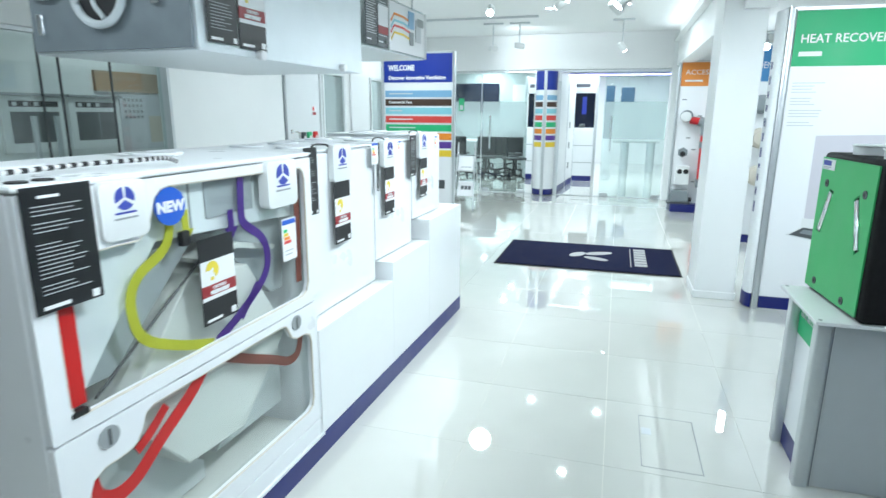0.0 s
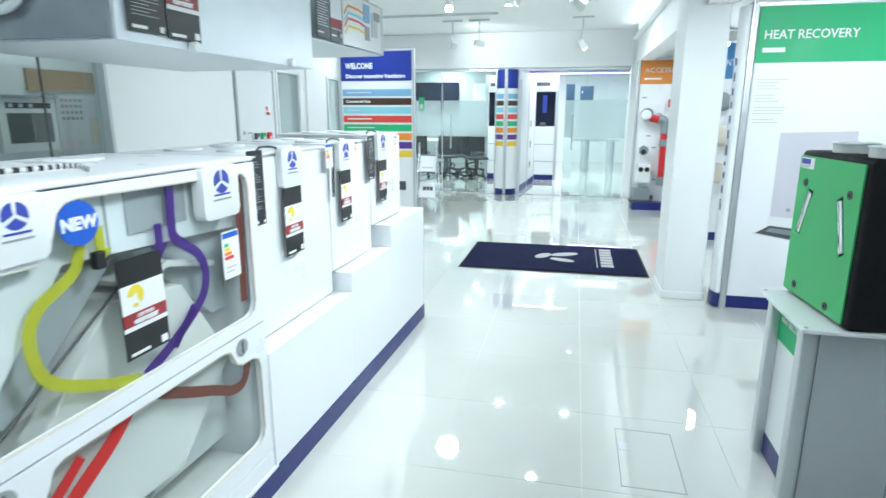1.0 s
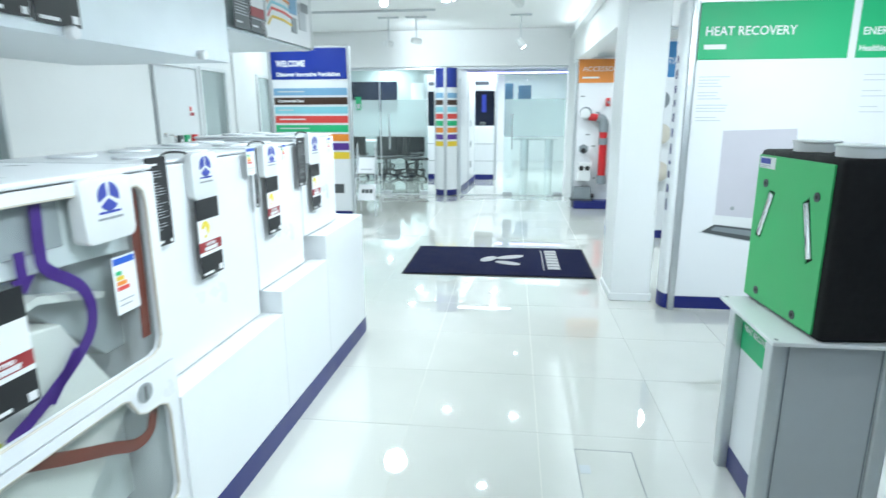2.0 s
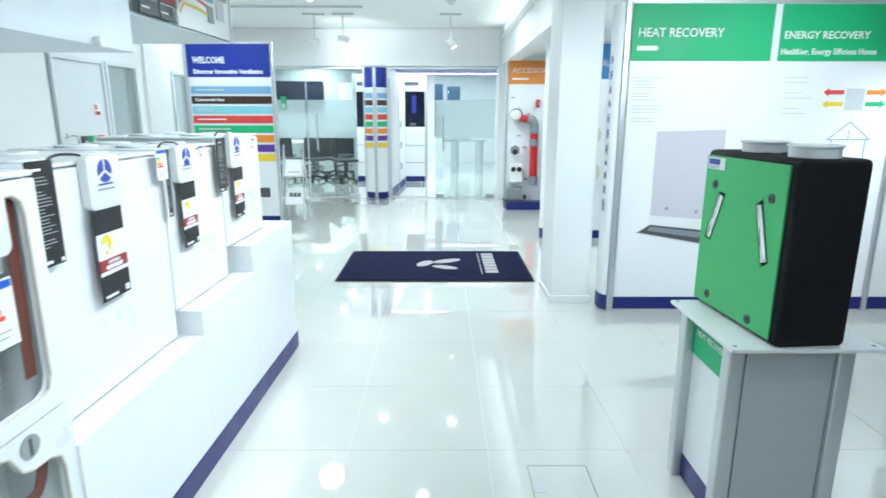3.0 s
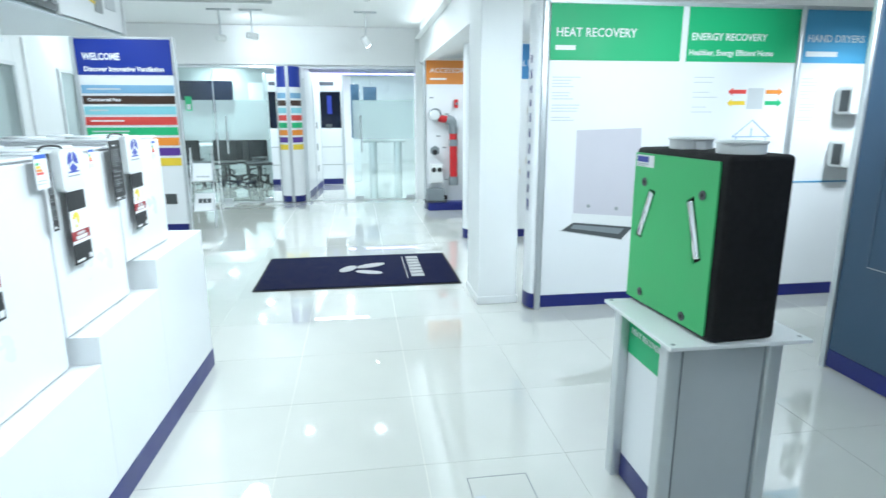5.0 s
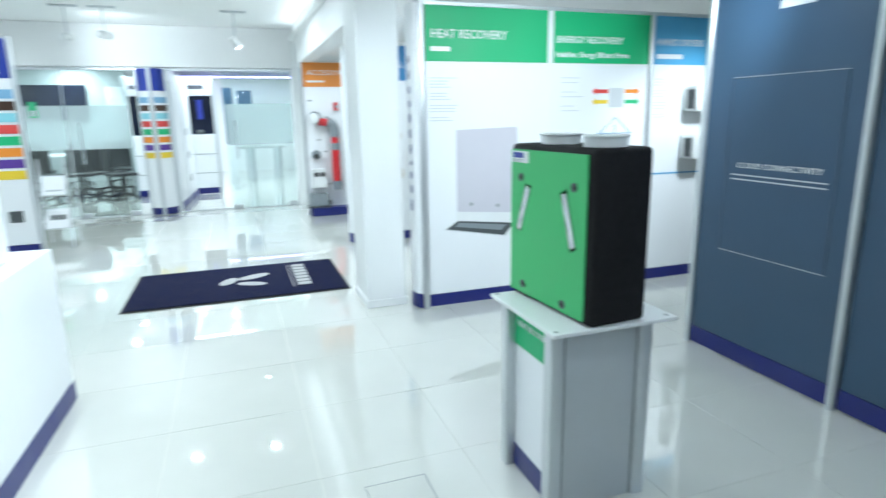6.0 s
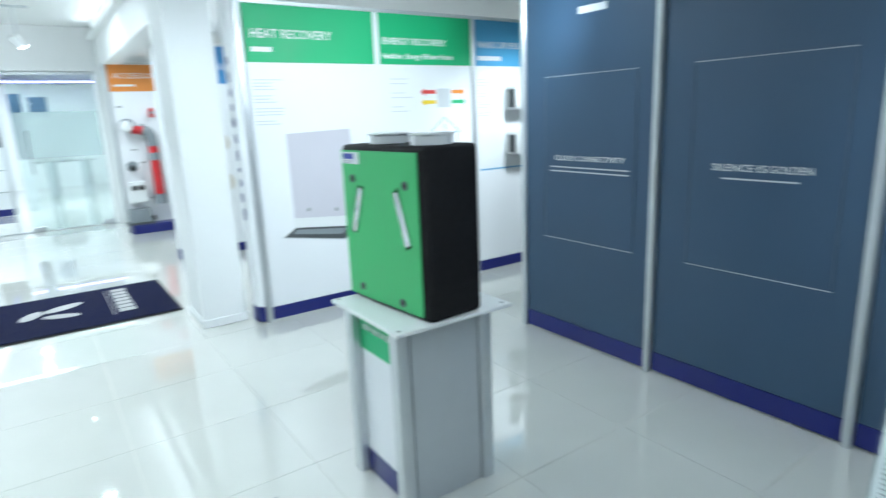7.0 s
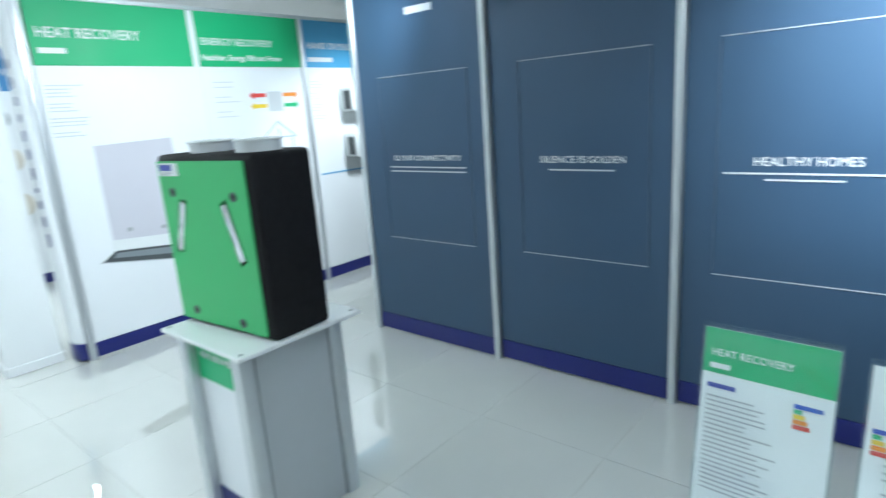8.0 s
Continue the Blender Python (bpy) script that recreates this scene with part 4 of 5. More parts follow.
# on top: spiral cable, two rubber grommets and collars
CB = thing("spiral_cable", along(-0.035, -3.19, 1.2885), "black and white spiral-wrapped cable lying on the unit", "cable")
line = smooth_line([(-0.02, 0.16, 0.012), (0.12, 0.13, 0.016), (0.30, 0.16, 0.016), (0.44, 0.12, 0.018), (0.50, 0.08, 0.02), (0.525, 0.06, 0.008)], 10)
part("core", tube(line, 0.0055, 8), "rope_white", CB, smooth=True)
for k in range(2, len(line) - 2, 2):
    d = (line[k + 1] - line[k]) * 0.95
    part("wrap", tube([line[k], line[k] + d], 0.0066, 8), "rubber_black", CB, smooth=True)
for x in (0.05, 0.11):
    part("grommet", cyl((x, 0.05, 1.342), 0.022, 0.004, seg=20), "rubber_black", CU)
for x, y in ((0.28, 0.40), (0.56, 0.28), (0.82, 0.42)):
    part("spigot", cyl((x, y, 1.342), 0.085, 0.010, seg=32, bev=0.003), "unit_white", CU, smooth=True)

# ---- hanging duct units above the plinth ----
DU = thing("ceiling_ventilation_unit", along(-0.20, -2.415, 1.628), "galvanised ceiling-hung ventilation unit with hanging information cards", "ventilation unit", "ceiling-hung units")
DL = 1.17
part("casing", box(0.0, DL, 0.0, 0.70, 0.0, 0.42, 0.004), "galvanised_light", DU)
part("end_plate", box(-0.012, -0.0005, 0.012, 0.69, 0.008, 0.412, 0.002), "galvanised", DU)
for y, cz in ((0.36, 0.19), (0.60, 0.29)):
    pts = [(-0.03, y + 0.105 * math.cos(2 * math.pi * k / 28), cz + 0.105 * math.sin(2 * math.pi * k / 28)) for k in range(29)]
    c = part("duct_collar", tube(pts, 0.014, 8), "galvanised_light", DU, smooth=True)
    part("duct_bore", cyl((-0.016, y, cz), 0.098, 0.003, "x", 28), "dark_gap", c)
    vane = smooth_line([(-0.022, y - 0.055, cz + 0.075), (-0.022, y + 0.02, cz + 0.03), (-0.022, y + 0.03, cz - 0.03), (-0.022, y - 0.01, cz - 0.085)], 6)
    part("fan_vane", tube(vane, 0.009, 6), "galvanised_light", c, "curved pale vane inside the collar", True)
part("fold", box(0.0, DL, -0.0025, -0.0003, 0.0, 0.012, 0.001), "galvanised_light", DU)
for x in (0.31, 0.94):
    part("fixing_knob", cyl((x, -0.028, 0.01), 0.018, 0.027, "y", 18, bev=0.004), "print_white", DU, smooth=True)
for x in (0.08, 1.05):
    for y in (0.06, 0.62):
        part("hanger_rod", cyl((x, y, 0.42), 0.006, 0.222, seg=8), "aluminium", DU)
part("catch", box(-0.03, -0.012, 0.12, 0.15, 0.14, 0.24, 0.004), "chrome", DU)
part("catch", box(-0.03, -0.012, 0.62, 0.645, 0.06, 0.13, 0.004), "chrome", DU)
info_card(DU, 0.035, 0.03, 0.33, 0.155, "lines", y=-0.008)
info_card(DU, 0.20, 0.025, 0.33, 0.155, "cert", y=-0.006)

D2 = thing("ceiling_ventilation_unit", along(-0.30, -1.03, 1.795), "slim cutaway ceiling-hung ventilation unit with grey cards", "ventilation unit", "ceiling-hung units")
part("casing", box(0.0, 1.03, 0.03, 0.60, 0.0, 0.012, 0.002), "galvanised_light", D2)
part("back_panel", box(0.0, 1.03, 0.24, 0.252, 0.0125, 0.30), "pod_white", D2)
part("end_panel", box(1.012, 1.03, 0.03, 0.60, 0.0125, 0.30, 0.002), "galvanised_light", D2)
part("end_panel", box(0.0, 0.018, 0.03, 0.60, 0.0125, 0.30, 0.002), "galvanised_light", D2)
part("lid", box(0.0, 1.03, 0.03, 0.60, 0.3005, 0.312, 0.002), "perspex", D2, "clear acrylic lid").visible_shadow = False
p = part("window_pane", box(0.0, 1.03, 0.022, 0.026, 0.004, 0.30), "perspex", D2, "clear acrylic window")
p.visible_shadow = False
part("print_board", box(0.40, 1.01, 0.012, 0.016, 0.012, 0.292, 0.001), "print_white", D2, "white printed cutaway picture")
for k, (mat, z) in enumerate((("strip_orange", 0.232), ("strip_yellow", 0.125), ("strip_cyan", 0.195), ("strip_red", 0.165))):
    line = [(0.42, z - 0.045), (0.47, z), (0.62, z), (0.74, z - 0.015)]
    poly = line + [(x, zz - 0.012) for x, zz in reversed(line)]
    part("printed_flow", prism(poly, 0.0085, 0.0115, "y"), mat, D2)
part("printed_block", box(0.70, 0.80, 0.008, 0.0115, 0.17, 0.275), "strip_sky", D2)
part("printed_block", box(0.83, 0.93, 0.008, 0.0115, 0.10, 0.24), "print_faint", D2)
part("printed_block", box(0.72, 0.79, 0.0075, 0.0115, 0.07, 0.15), "mid_grey", D2)
part("printed_block", box(0.86, 0.97, 0.0065, 0.0075, 0.20, 0.25), "mid_grey", D2)
for x0, x1 in ((0.385, 0.399), (1.011, 1.03)):
    part("board_edge", box(x0, x1, 0.006, 0.021, 0.004, 0.30, 0.002), "pod_white", D2)
for x0, w in ((0.06, 0.15), (0.22, 0.15)):
    c = part("info_card", box(x0, x0 + w, 0.006, 0.009, 0.015, 0.30), "charcoal_card", D2, "grey printed information card")
    bars(c, x0 + 0.012, 0.26, [(0, 0.09 + 0.03 * ((k * 7) % 3) / 2) for k in range(15)], 0.013, 0.004, "print_light", y=0.0052)
    bars(c, x0 + 0.012, 0.045, [(0, 0.06)], 0.1, 0.008, "print_white", y=0.0052)
part("certificate", box(0.225, 0.365, 0.0045, 0.0058, 0.13, 0.24), "print_white", D2)
part("red_band", box(0.225, 0.365, 0.0045, 0.0058, 0.085, 0.128), "print_maroon", D2)
part("fixing_knob", cyl((0.345, -0.016, 0.055), 0.018, 0.02, "y", 18), "print_white", D2, smooth=True)
for x in (0.08, 0.95):
    for y in (0.08, 0.52):
        part("hanger_rod", cyl((x, y, 0.312), 0.006, 0.17 if x < 0.5 else 0.17, seg=8), "aluminium", D2)

# ---- pedestal and green heat recovery unit ----
def pedestal(m, label, w=0.385, d=0.355, h=0.715):
    """Four posts, boards between them and a thin top plate; its print side faces -x."""
    t = thing("display_pedestal", m, label, "pedestal", "display pedestals")
    r = 0.052
    for x, y in ((0, 0), (w - r, 0), (0, d - r), (w - r, d - r)):
        poly = round_rect(x, x + r, y, y + r, 0.007, 3)
        part("post", prism(poly, 0.0, h, "z"), "aluminium", t, smooth=True)
    part("grey_board", box(r + 0.0005, w - r - 0.0005, 0.010, 0.022, 0.004, h - 0.001), "post_grey", t)
    part("grey_board", box(r + 0.0005, w - r - 0.0005, d - 0.022, d - 0.010, 0.004, h - 0.001), "post_grey", t)
    for x in (r + 0.004, w - r - 0.010):
        part("groove", box(x + 0.001, x + 0.005, 0.0075, 0.0098, 0.004, h - 0.002), "grey_plastic", t)
        part("groove_edge", box(x + 0.0055, x + 0.0075, 0.0080, 0.0098, 0.004, h - 0.002), "aluminium", t)
    part("side_board", box(0.038, 0.048, r + 0.0005, d - r - 0.0005, 0.10, h - 0.001), "board_white", t)
    part("base_strip", box(0.036, 0.048, r + 0.0005, d - r - 0.0005, 0.004, 0.0995), "royal_blue", t, "royal blue base strip")
    part("side_board", box(w - 0.022, w - 0.012, r + 0.0005, d - r - 0.0005, 0.004, h - 0.001), "board_white", t)
    hd = part("header", box(0.0355, 0.0378, r + 0.001, d - r - 0.001, h - 0.165, h - 0.003), "green_header", t)
    lettering(hd, "HEAT RECOVERY", 0.023, pose(0.0345, d - r - 0.025, h - 0.082, 0, 0, -90), width=0.225)
    part("top_plate", box(-0.027, w + 0.05, -0.06, d + 0.045, h, h + 0.014, 0.003), "pod_white", t)
    for x, y in ((-0.006, -0.035), (w + 0.025, -0.03), (-0.006, d + 0.025), (w + 0.025, d + 0.025)):
        part("screw", cyl((x, y, h + 0.014), 0.007, 0.0015, seg=14), "mid_grey", t)
    return t


pedestal(pose(1.724, 2.36, 0), "grey and white display pedestal carrying the green unit", w=0.408, d=0.388, h=0.695)
GB = thing("heat_recovery_unit", pose(1.824, 2.303, 0.7095, 0, 0, 4.3), "black foam heat recovery unit with a green front plate", "ventilation unit")
bd = 0.238
bw, bh = 0.512, 0.58
part("foam_body", box(0.010, bd, 0, bw, 0, bh, 0.018, 3), "black_foam", GB, smooth=True)
# plate with two slanted slots; drawn in (x along -y, z), then turned
def slot(cx, cz, tilt, l=0.185, w=0.046):
    c, s = math.cos(radians(tilt)), math.sin(radians(tilt))
    out = []
    for x, z in ((-w / 2, -l / 2), (w / 2, -l / 2 + 0.01), (w / 2, l / 2), (-w / 2, l / 2 - 0.01)):
        out.append((cx + c * x - s * z, cz + s * x + c * z))
    return out


holes = [slot(0.098, 0.344, -21, 0.205, 0.042), slot(0.379, 0.337, 18, 0.215, 0.042)]
sheet = holed(round_rect(0.012, bw - 0.038, 0.014, bh - 0.020, 0.004), holes, 0.008)
PLT = pose(0.004, bw, 0, 0, 0, -90)
sheet.transform(PLT)
gp = part("front_plate", sheet, "green_plate", GB, "green painted front plate")
for h, (tilt, l) in zip(holes, ((-21, 0.178), (18, 0.188))):
    cx, cz = sum(p[0] for p in h) / 4, sum(p[1] for p in h) / 4
    bm = box(-0.0145, 0.0145, -0.004, 0.012, -l / 2, l / 2, 0.006)
    bmesh.ops.transform(bm, matrix=PLT @ pose(cx, 0, cz, 0, -tilt, 0), verts=bm.verts)
    part("handle_strap", bm, "chrome", gp, "pale metallic pull strap", True)
for x, z in ((0.082, 0.4585), (0.408, 0.452), (0.104, 0.0515), (0.360, 0.042)):
    bm = cyl((x, -0.003, z), 0.0155, 0.004, "y", 20)
    bmesh.ops.transform(bm, matrix=PLT, verts=bm.verts)
    s = part("stud", bm, "dark_grey", gp)
    bm = cyl((x, -0.0045, z), 0.007, 0.002, "y", 6)
    bmesh.ops.transform(bm, matrix=PLT, verts=bm.verts)
    part("stud_socket", bm, "rubber_black", s)
bm = box(0.022, 0.132, -0.002, -0.0002, 0.512, 0.554)
bmesh.ops.transform(bm, matrix=PLT, verts=bm.verts)
s = part("maker_sticker", bm, "print_white", gp, "white maker's sticker")
bars(s, 0.030, 0.549, [(0, 0.07)], 0.1, 0.02, "print_blue", y=-0.003, turn=PLT, name="maker_mark")
bars(s, 0.030, 0.524, [(0, 0.07), (0, 0.05)], 0.006, 0.003, "print_grey", y=-0.003, turn=PLT)
bm = box(0.015, bd - 0.02, 0.28, 0.2835, bh - 0.0005, bh + 0.0015)
part("joint", bm, "dark_gap", GB)
for x, y in ((0.120, 0.348), (0.112, 0.092)):
    sp = bmesh.new()
    cyl((x, y, bh), 0.070, 0.038, seg=36, bm=sp)
    c = part("spigot", sp, "pod_white", GB, "pale grey duct spigot", True)
    part("spigot_rim", tube([(x + 0.073 * math.cos(2 * math.pi * k / 32), y + 0.073 * math.sin(2 * math.pi * k / 32), bh + 0.034) for k in range(33)], 0.004, 6), "pod_white", c, smooth=True)

# second pedestal with acrylic sign holders
pedestal(pose(1.56, 0.62, 0, 0, 0, 0), "grey and white display pedestal carrying acrylic sign holders", h=0.62)


def sign_holder(m, w, h, label, style):
    """A bent acrylic sheet: a foot and a leaning face, local x along it, face to -y."""
    t = thing("sign_holder", m, label, "sign holder", "acrylic sign holders")
    lean = 0.05
    part("acrylic_sheet", prism([(-0.06, 0), (0.004, 0), (lean + 0.004, h), (lean + 0.001, h), (0.001, 0.003), (-0.06, 0.003)], 0, w, "x"), "acrylic", t)
    a = math.degrees(math.atan2(lean, h))
    face = pose(0, -0.002, 0, -a, 0, 0)
    bm = box(0.004, w - 0.004, -0.0012, 0.0, 0.012, h - 0.004)
    bmesh.ops.transform(bm, matrix=face, verts=bm.verts)
    part("paper", bm, "print_white", t)
    bm = box(0.0, w, -0.0056, -0.0044, 0.006, h)
    bmesh.ops.transform(bm, matrix=face, verts=bm.verts)
    part("front_sheet", bm, "perspex", t, "clear acrylic front sheet").visible_shadow = False
    hh = h * 0.235
    if style == 0:
        bm = box(0.004, w - 0.004, -0.002, -0.0013, h - hh, h - 0.004)
        bmesh.ops.transform(bm, matrix=face, verts=bm.verts)
        part("header", bm, "green_header", t)
        lettering(t, "HEAT RECOVERY", 0.013, face @ pose(0.016, -0.0028, h - hh * 0.62), width=0.125)
        bars(t, 0.016, h - hh * 0.78, [(0, 0.032)], 0.1, 0.009, "print_white", y=-0.0028, turn=face)
        bars(t, 0.014, h - hh - 0.018, [(0, 0.045)], 0.1, 0.008, "print_blue", y=-0.0022, turn=face)
        bars(t, 0.014, h - hh - 0.040, rows_of(21, 0.115, 3, 0), 0.0085, 0.0024, "print_grey", y=-0.0022, turn=face)
    else:
        bars(t, 0.03, h - 0.04, rows_of(24, 0.10, 8, 7), 0.011, 0.003, "print_grey", y=-0.0022, turn=face)
    for k, s in enumerate(("badge_blue", "strip_green", "strip_yellow", "strip_orange", "strip_red")):
        x0 = w - 0.058 if style == 0 else 0.012
        bm = box(x0, x0 + (0.04 if k == 0 else 0.008 + 0.004 * k), -0.0028, -0.0022, h * 0.71 - 0.0085 * k - 0.007, h * 0.71 - 0.0085 * k)
        bmesh.ops.transform(bm, matrix=face, verts=bm.verts)
        part("label_bar", bm, s, t)
    return t


sign_holder(pose(1.862, 1.09, 0.6345, 0, 0, -93), 0.205, 0.352, "acrylic holder with a green-headed heat recovery sheet", 0)
sign_holder(pose(1.852, 0.853, 0.6345, 0, 0, -93), 0.205, 0.34, "acrylic holder with a white printed data sheet", 1)

# ---- cooker hood printed on the first green board, in the board's own frame ----
PH = part("printed_hood", prism([(0.242, 1.297), (0.72, 1.311), (0.75, 0.672), (0.245, 0.712)], 0.0026, 0.0038, "y"), "hood_lilac", P1, "printed picture of a pale lilac cooker hood")
part("printed_strip", prism([(0.233, 0.705), (0.236, 0.711), (0.756, 0.671), (0.758, 0.598), (0.236, 0.648), (0.233, 0.654)], 0.0020, 0.0034, "y"), "pod_white", PH)
part("printed_tray", prism([(0.143, 0.588), (0.243, 0.644), (0.715, 0.596), (0.628, 0.503)], 0.0024, 0.0036, "y"), "dark_grey", PH, "printed dark filter tray")
part("printed_filter", prism([(0.228, 0.601), (0.252, 0.629), (0.640, 0.588), (0.600, 0.548)], 0.0016, 0.0023, "y"), "grey_plastic", PH)
for a, b in (((0.138, 0.587), (0.238, 0.645)), ((0.620, 0.505), (0.700, 0.590))):
    w = 0.016 if a[0] < 0.3 else 0.030
    part("printed_arm", prism([a, b, (b[0] + w, b[1] + 0.002), (a[0] + w, a[1] - 0.004)], 0.0012, 0.0022, "y"), "pod_white", PH)
part("printed_lip", prism([(0.145, 0.584), (0.145, 0.590), (0.63, 0.507), (0.63, 0.500)], 0.0008, 0.0014, "y"), "print_faint", PH)
for x, z in ((0.356, 0.761), (0.569, 0.738)):
    part("printed_cap", cyl((x, 0.0016, z), 0.014, 0.0012, "y", 18), "mid_grey", PH)

# printed art on the second green board, in the board's own frame
for x0, x1, z, s in ((0.37, 0.51, 1.56, "strip_red"), (0.665, 0.80, 1.56, "strip_orange"), (0.37, 0.51, 1.482, "strip_yellow"), (0.665, 0.80, 1.482, "strip_green")):
    right = x1 > 0.62
    tip = x1 if right else x0
    stem = x0 if right else x1
    d = 0.035 if right else -0.035
    poly = [(stem, z - 0.014), (tip - d, z - 0.014), (tip - d, z - 0.028), (tip, z), (tip - d, z + 0.028), (tip - d, z + 0.014), (stem, z + 0.014)]
    part("printed_arrow", prism(poly, 0.0015, 0.0036, "y"), s, P2)
part("printed_box", box(0.525, 0.65, 0.0015, 0.0036, 1.44, 1.585), "print_faint", P2)
bm = bmesh.new()
for a, b in (((0.37, 1.255), (0.515, 1.375)), ((0.515, 1.375), (0.665, 1.255)), ((0.365, 1.255), (0.67, 1.255)), ((0.40, 1.255), (0.40, 0.95)), ((0.635, 1.255), (0.635, 0.95)),
             ((0.40, 1.10), (0.635, 1.10)), ((0.515, 1.255), (0.515, 1.32))):
    a3, b3 = Vector((a[0] + 0.07, 0.002, a[1] - 0.012)), Vector((b[0] + 0.07, 0.002, b[1] - 0.012))
    tube([a3, b3], 0.0022, 5, bm=bm)
part("house_drawing", bm, "header_blue", P2, "thin blue line drawing of a house")

# hand dryers
def hand_dryer(x, z):
    t = thing("hand_dryer", pose(x, YP, z), "white wall-mounted hand dryer with a dark slot", "hand dryer", "hand dryers")
    part("body", prism(round_rect(-0.09, 0.09, -0.10, 0.10, 0.03), -0.15, -0.001, "y", bev=0.01), "pod_white", t, smooth=True)
    part("outlet", box(-0.096, -0.0905, -0.13, -0.05, -0.08, 0.07, 0.003), "dark_grey", t)
    return t


hand_dryer(4.35, 1.50)
hand_dryer(4.35, 1.12)


# ---- accessories wall, board at y = 9.5 ----
AC = wall_panel(pose(1.77, 9.5, 0), 1.3, 2.185, "white accessories board with an orange header", "header_orange", 1.838)
lettering(AC, "ACCESSORIES", 0.07, pose(0.08, -0.0025, 2.0), width=0.63)
bars(AC, 0.08, 1.925, [(0, 0.24)], 0.1, 0.026, "print_white", y=-0.0025)
for x, z, w in ((0.07, 1.655, 0.06), (0.17, 1.10, 0.06), (0.26, 0.93, 0.06), (0.12, 0.88, 0.08), (0.13, 0.66, 0.06), (0.30, 0.45, 0.05), (0.30, 1.42, 0.06)):
    part("caption_plate", box(x, x + w, -0.002, 0.0035, z - 0.018, z), "mid_grey", AC)


ACC = pose(1.77, 9.498, 0) @ Matrix.Scale(1.075, 4)
ds = thing("duct_run", ACC, "red duct with grey couplings and a white valve on the board", "duct run")
part("valve", cyl((0.12, -0.16, 1.30), 0.068, 0.06, "y", 28, bev=0.01), "pod_white", ds, "round white air valve", True)
part("valve_collar", cyl((0.135, -0.11, 1.31), 0.080, 0.10, "y", 24), "grey_plastic", ds, smooth=True)
part("red_pipe", tube([(0.18, -0.08, 1.26), (0.30, -0.08, 1.24)], 0.05, 16), "red_duct", ds, smooth=True)
part("elbow", tube(smooth_line([(0.29, -0.08, 1.245), (0.36, -0.08, 1.22), (0.385, -0.08, 1.12), (0.385, -0.08, 1.05)], 6), 0.062, 16), "grey_plastic", ds, smooth=True)
part("red_pipe", tube([(0.385, -0.08, 1.06), (0.385, -0.08, 0.95)], 0.055, 16), "red_duct", ds, smooth=True)
part("coupling", tube([(0.385, -0.08, 0.97), (0.385, -0.08, 0.88)], 0.062, 16), "grey_plastic", ds, smooth=True)
part("red_pipe", tube([(0.388, -0.08, 0.89), (0.39, -0.08, 0.45)], 0.055, 16), "red_duct", ds, smooth=True)
part("coupling", tube([(0.39, -0.08, 0.46), (0.39, -0.08, 0.34)], 0.065, 16), "grey_plastic", ds, smooth=True)
tp = thing("duct_fitting", ACC, "small grey duct reducer with a black bore", "duct fitting", "duct fittings")
part("body", cyl((0.125, -0.10, 0.82), 0.07, 0.10, "y", 6, 0.05), "grey_plastic", tp, smooth=True)
part("bore", cyl((0.125, -0.105, 0.80), 0.035, 0.005, "y", 18), "dark_gap", tp)
bx = thing("manifold_box", ACC, "pale grey air manifold box with two black ports", "manifold")
part("body", prism([(0.055, 0.38), (0.235, 0.38), (0.225, 0.63), (0.065, 0.63)], -0.14, -0.001, "y", bev=0.006), "pod_white", bx)
for x in (0.105, 0.185):
    part("port", cyl((x, -0.146, 0.56), 0.034, 0.007, "y", 18), "dark_gap", bx)
sl = thing("silencer_box", pose(1.77, 9.498, 0.121) @ Matrix.Scale(1.075, 4), "dark grey plastic air distribution box on the base", "air box")
part("body", prism([(0.0, 0.025), (0.25, 0.025), (0.235, 0.185), (0.02, 0.185)], -0.18, -0.001, "y", bev=0.006), "grey_plastic", sl)
part("flange", box(-0.03, 0.27, -0.20, -0.001, 0.0, 0.0245, 0.004), "dark_grey", sl)
part("socket", tube([(0.24, -0.12, 0.06), (0.29, -0.12, 0.06)], 0.03, 14), "dark_gap", sl, smooth=True)
rv = thing("red_valve", pose(2.225, 9.498, 1.56), "small red duct damper fixed to the board", "damper")
part("body", box(-0.02, 0.035, -0.07, -0.001, -0.06, 0.06, 0.01), "red_duct", rv)
part("knob", cyl((0.008, -0.095, 0.0), 0.02, 0.03, "y", 14), "grey_plastic", rv, smooth=True)
part("shelf", box(1.3 - 1.28, 1.28, -0.22, -0.0005, 0.100, 0.119, 0.002), "royal_blue", AC)
part("shelf_front", box(0.02, 1.28, -0.22, -0.0005, 0.003, 0.099, 0.002), "royal_blue", AC)

# ---- residential board behind the column, y = 7.2 ----
RS = wall_panel(pose(2.03, 7.2, 0), 1.5, 2.165, "white display board with a blue residential header", "header_blue", 1.785)
lettering(RS, "RESIDENTIAL FANS", 0.07, pose(0.20, -0.0025, 1.92), width=0.57)
part("side_edge", box(-0.024, -0.021, 0.0, 0.14, 1.79, 2.165), "grey_plastic", RS)


def wall_fan(x, z, mat, r):
    t = thing("extract_fan", pose(x, 7.2, z), "round pale extract fan fixed to the board", "fan", "extract fans")
    part("housing", cyl((0, -0.10, 0), r, 0.099, "y", 30, bev=0.012), mat, t, smooth=True)
    part("cover", cyl((0, -0.125, 0), r * 0.72, 0.024, "y", 30, bev=0.006), mat, t, smooth=True)


wall_fan(2.42, 1.545, "grey_plastic", 0.10)
wall_fan(2.45, 1.187, "cream", 0.11)
wall_fan(2.46, 0.78, "cream", 0.11)
wall_fan(2.75, 1.45, "cream", 0.10)
wall_fan(2.75, 0.9, "cream", 0.10)

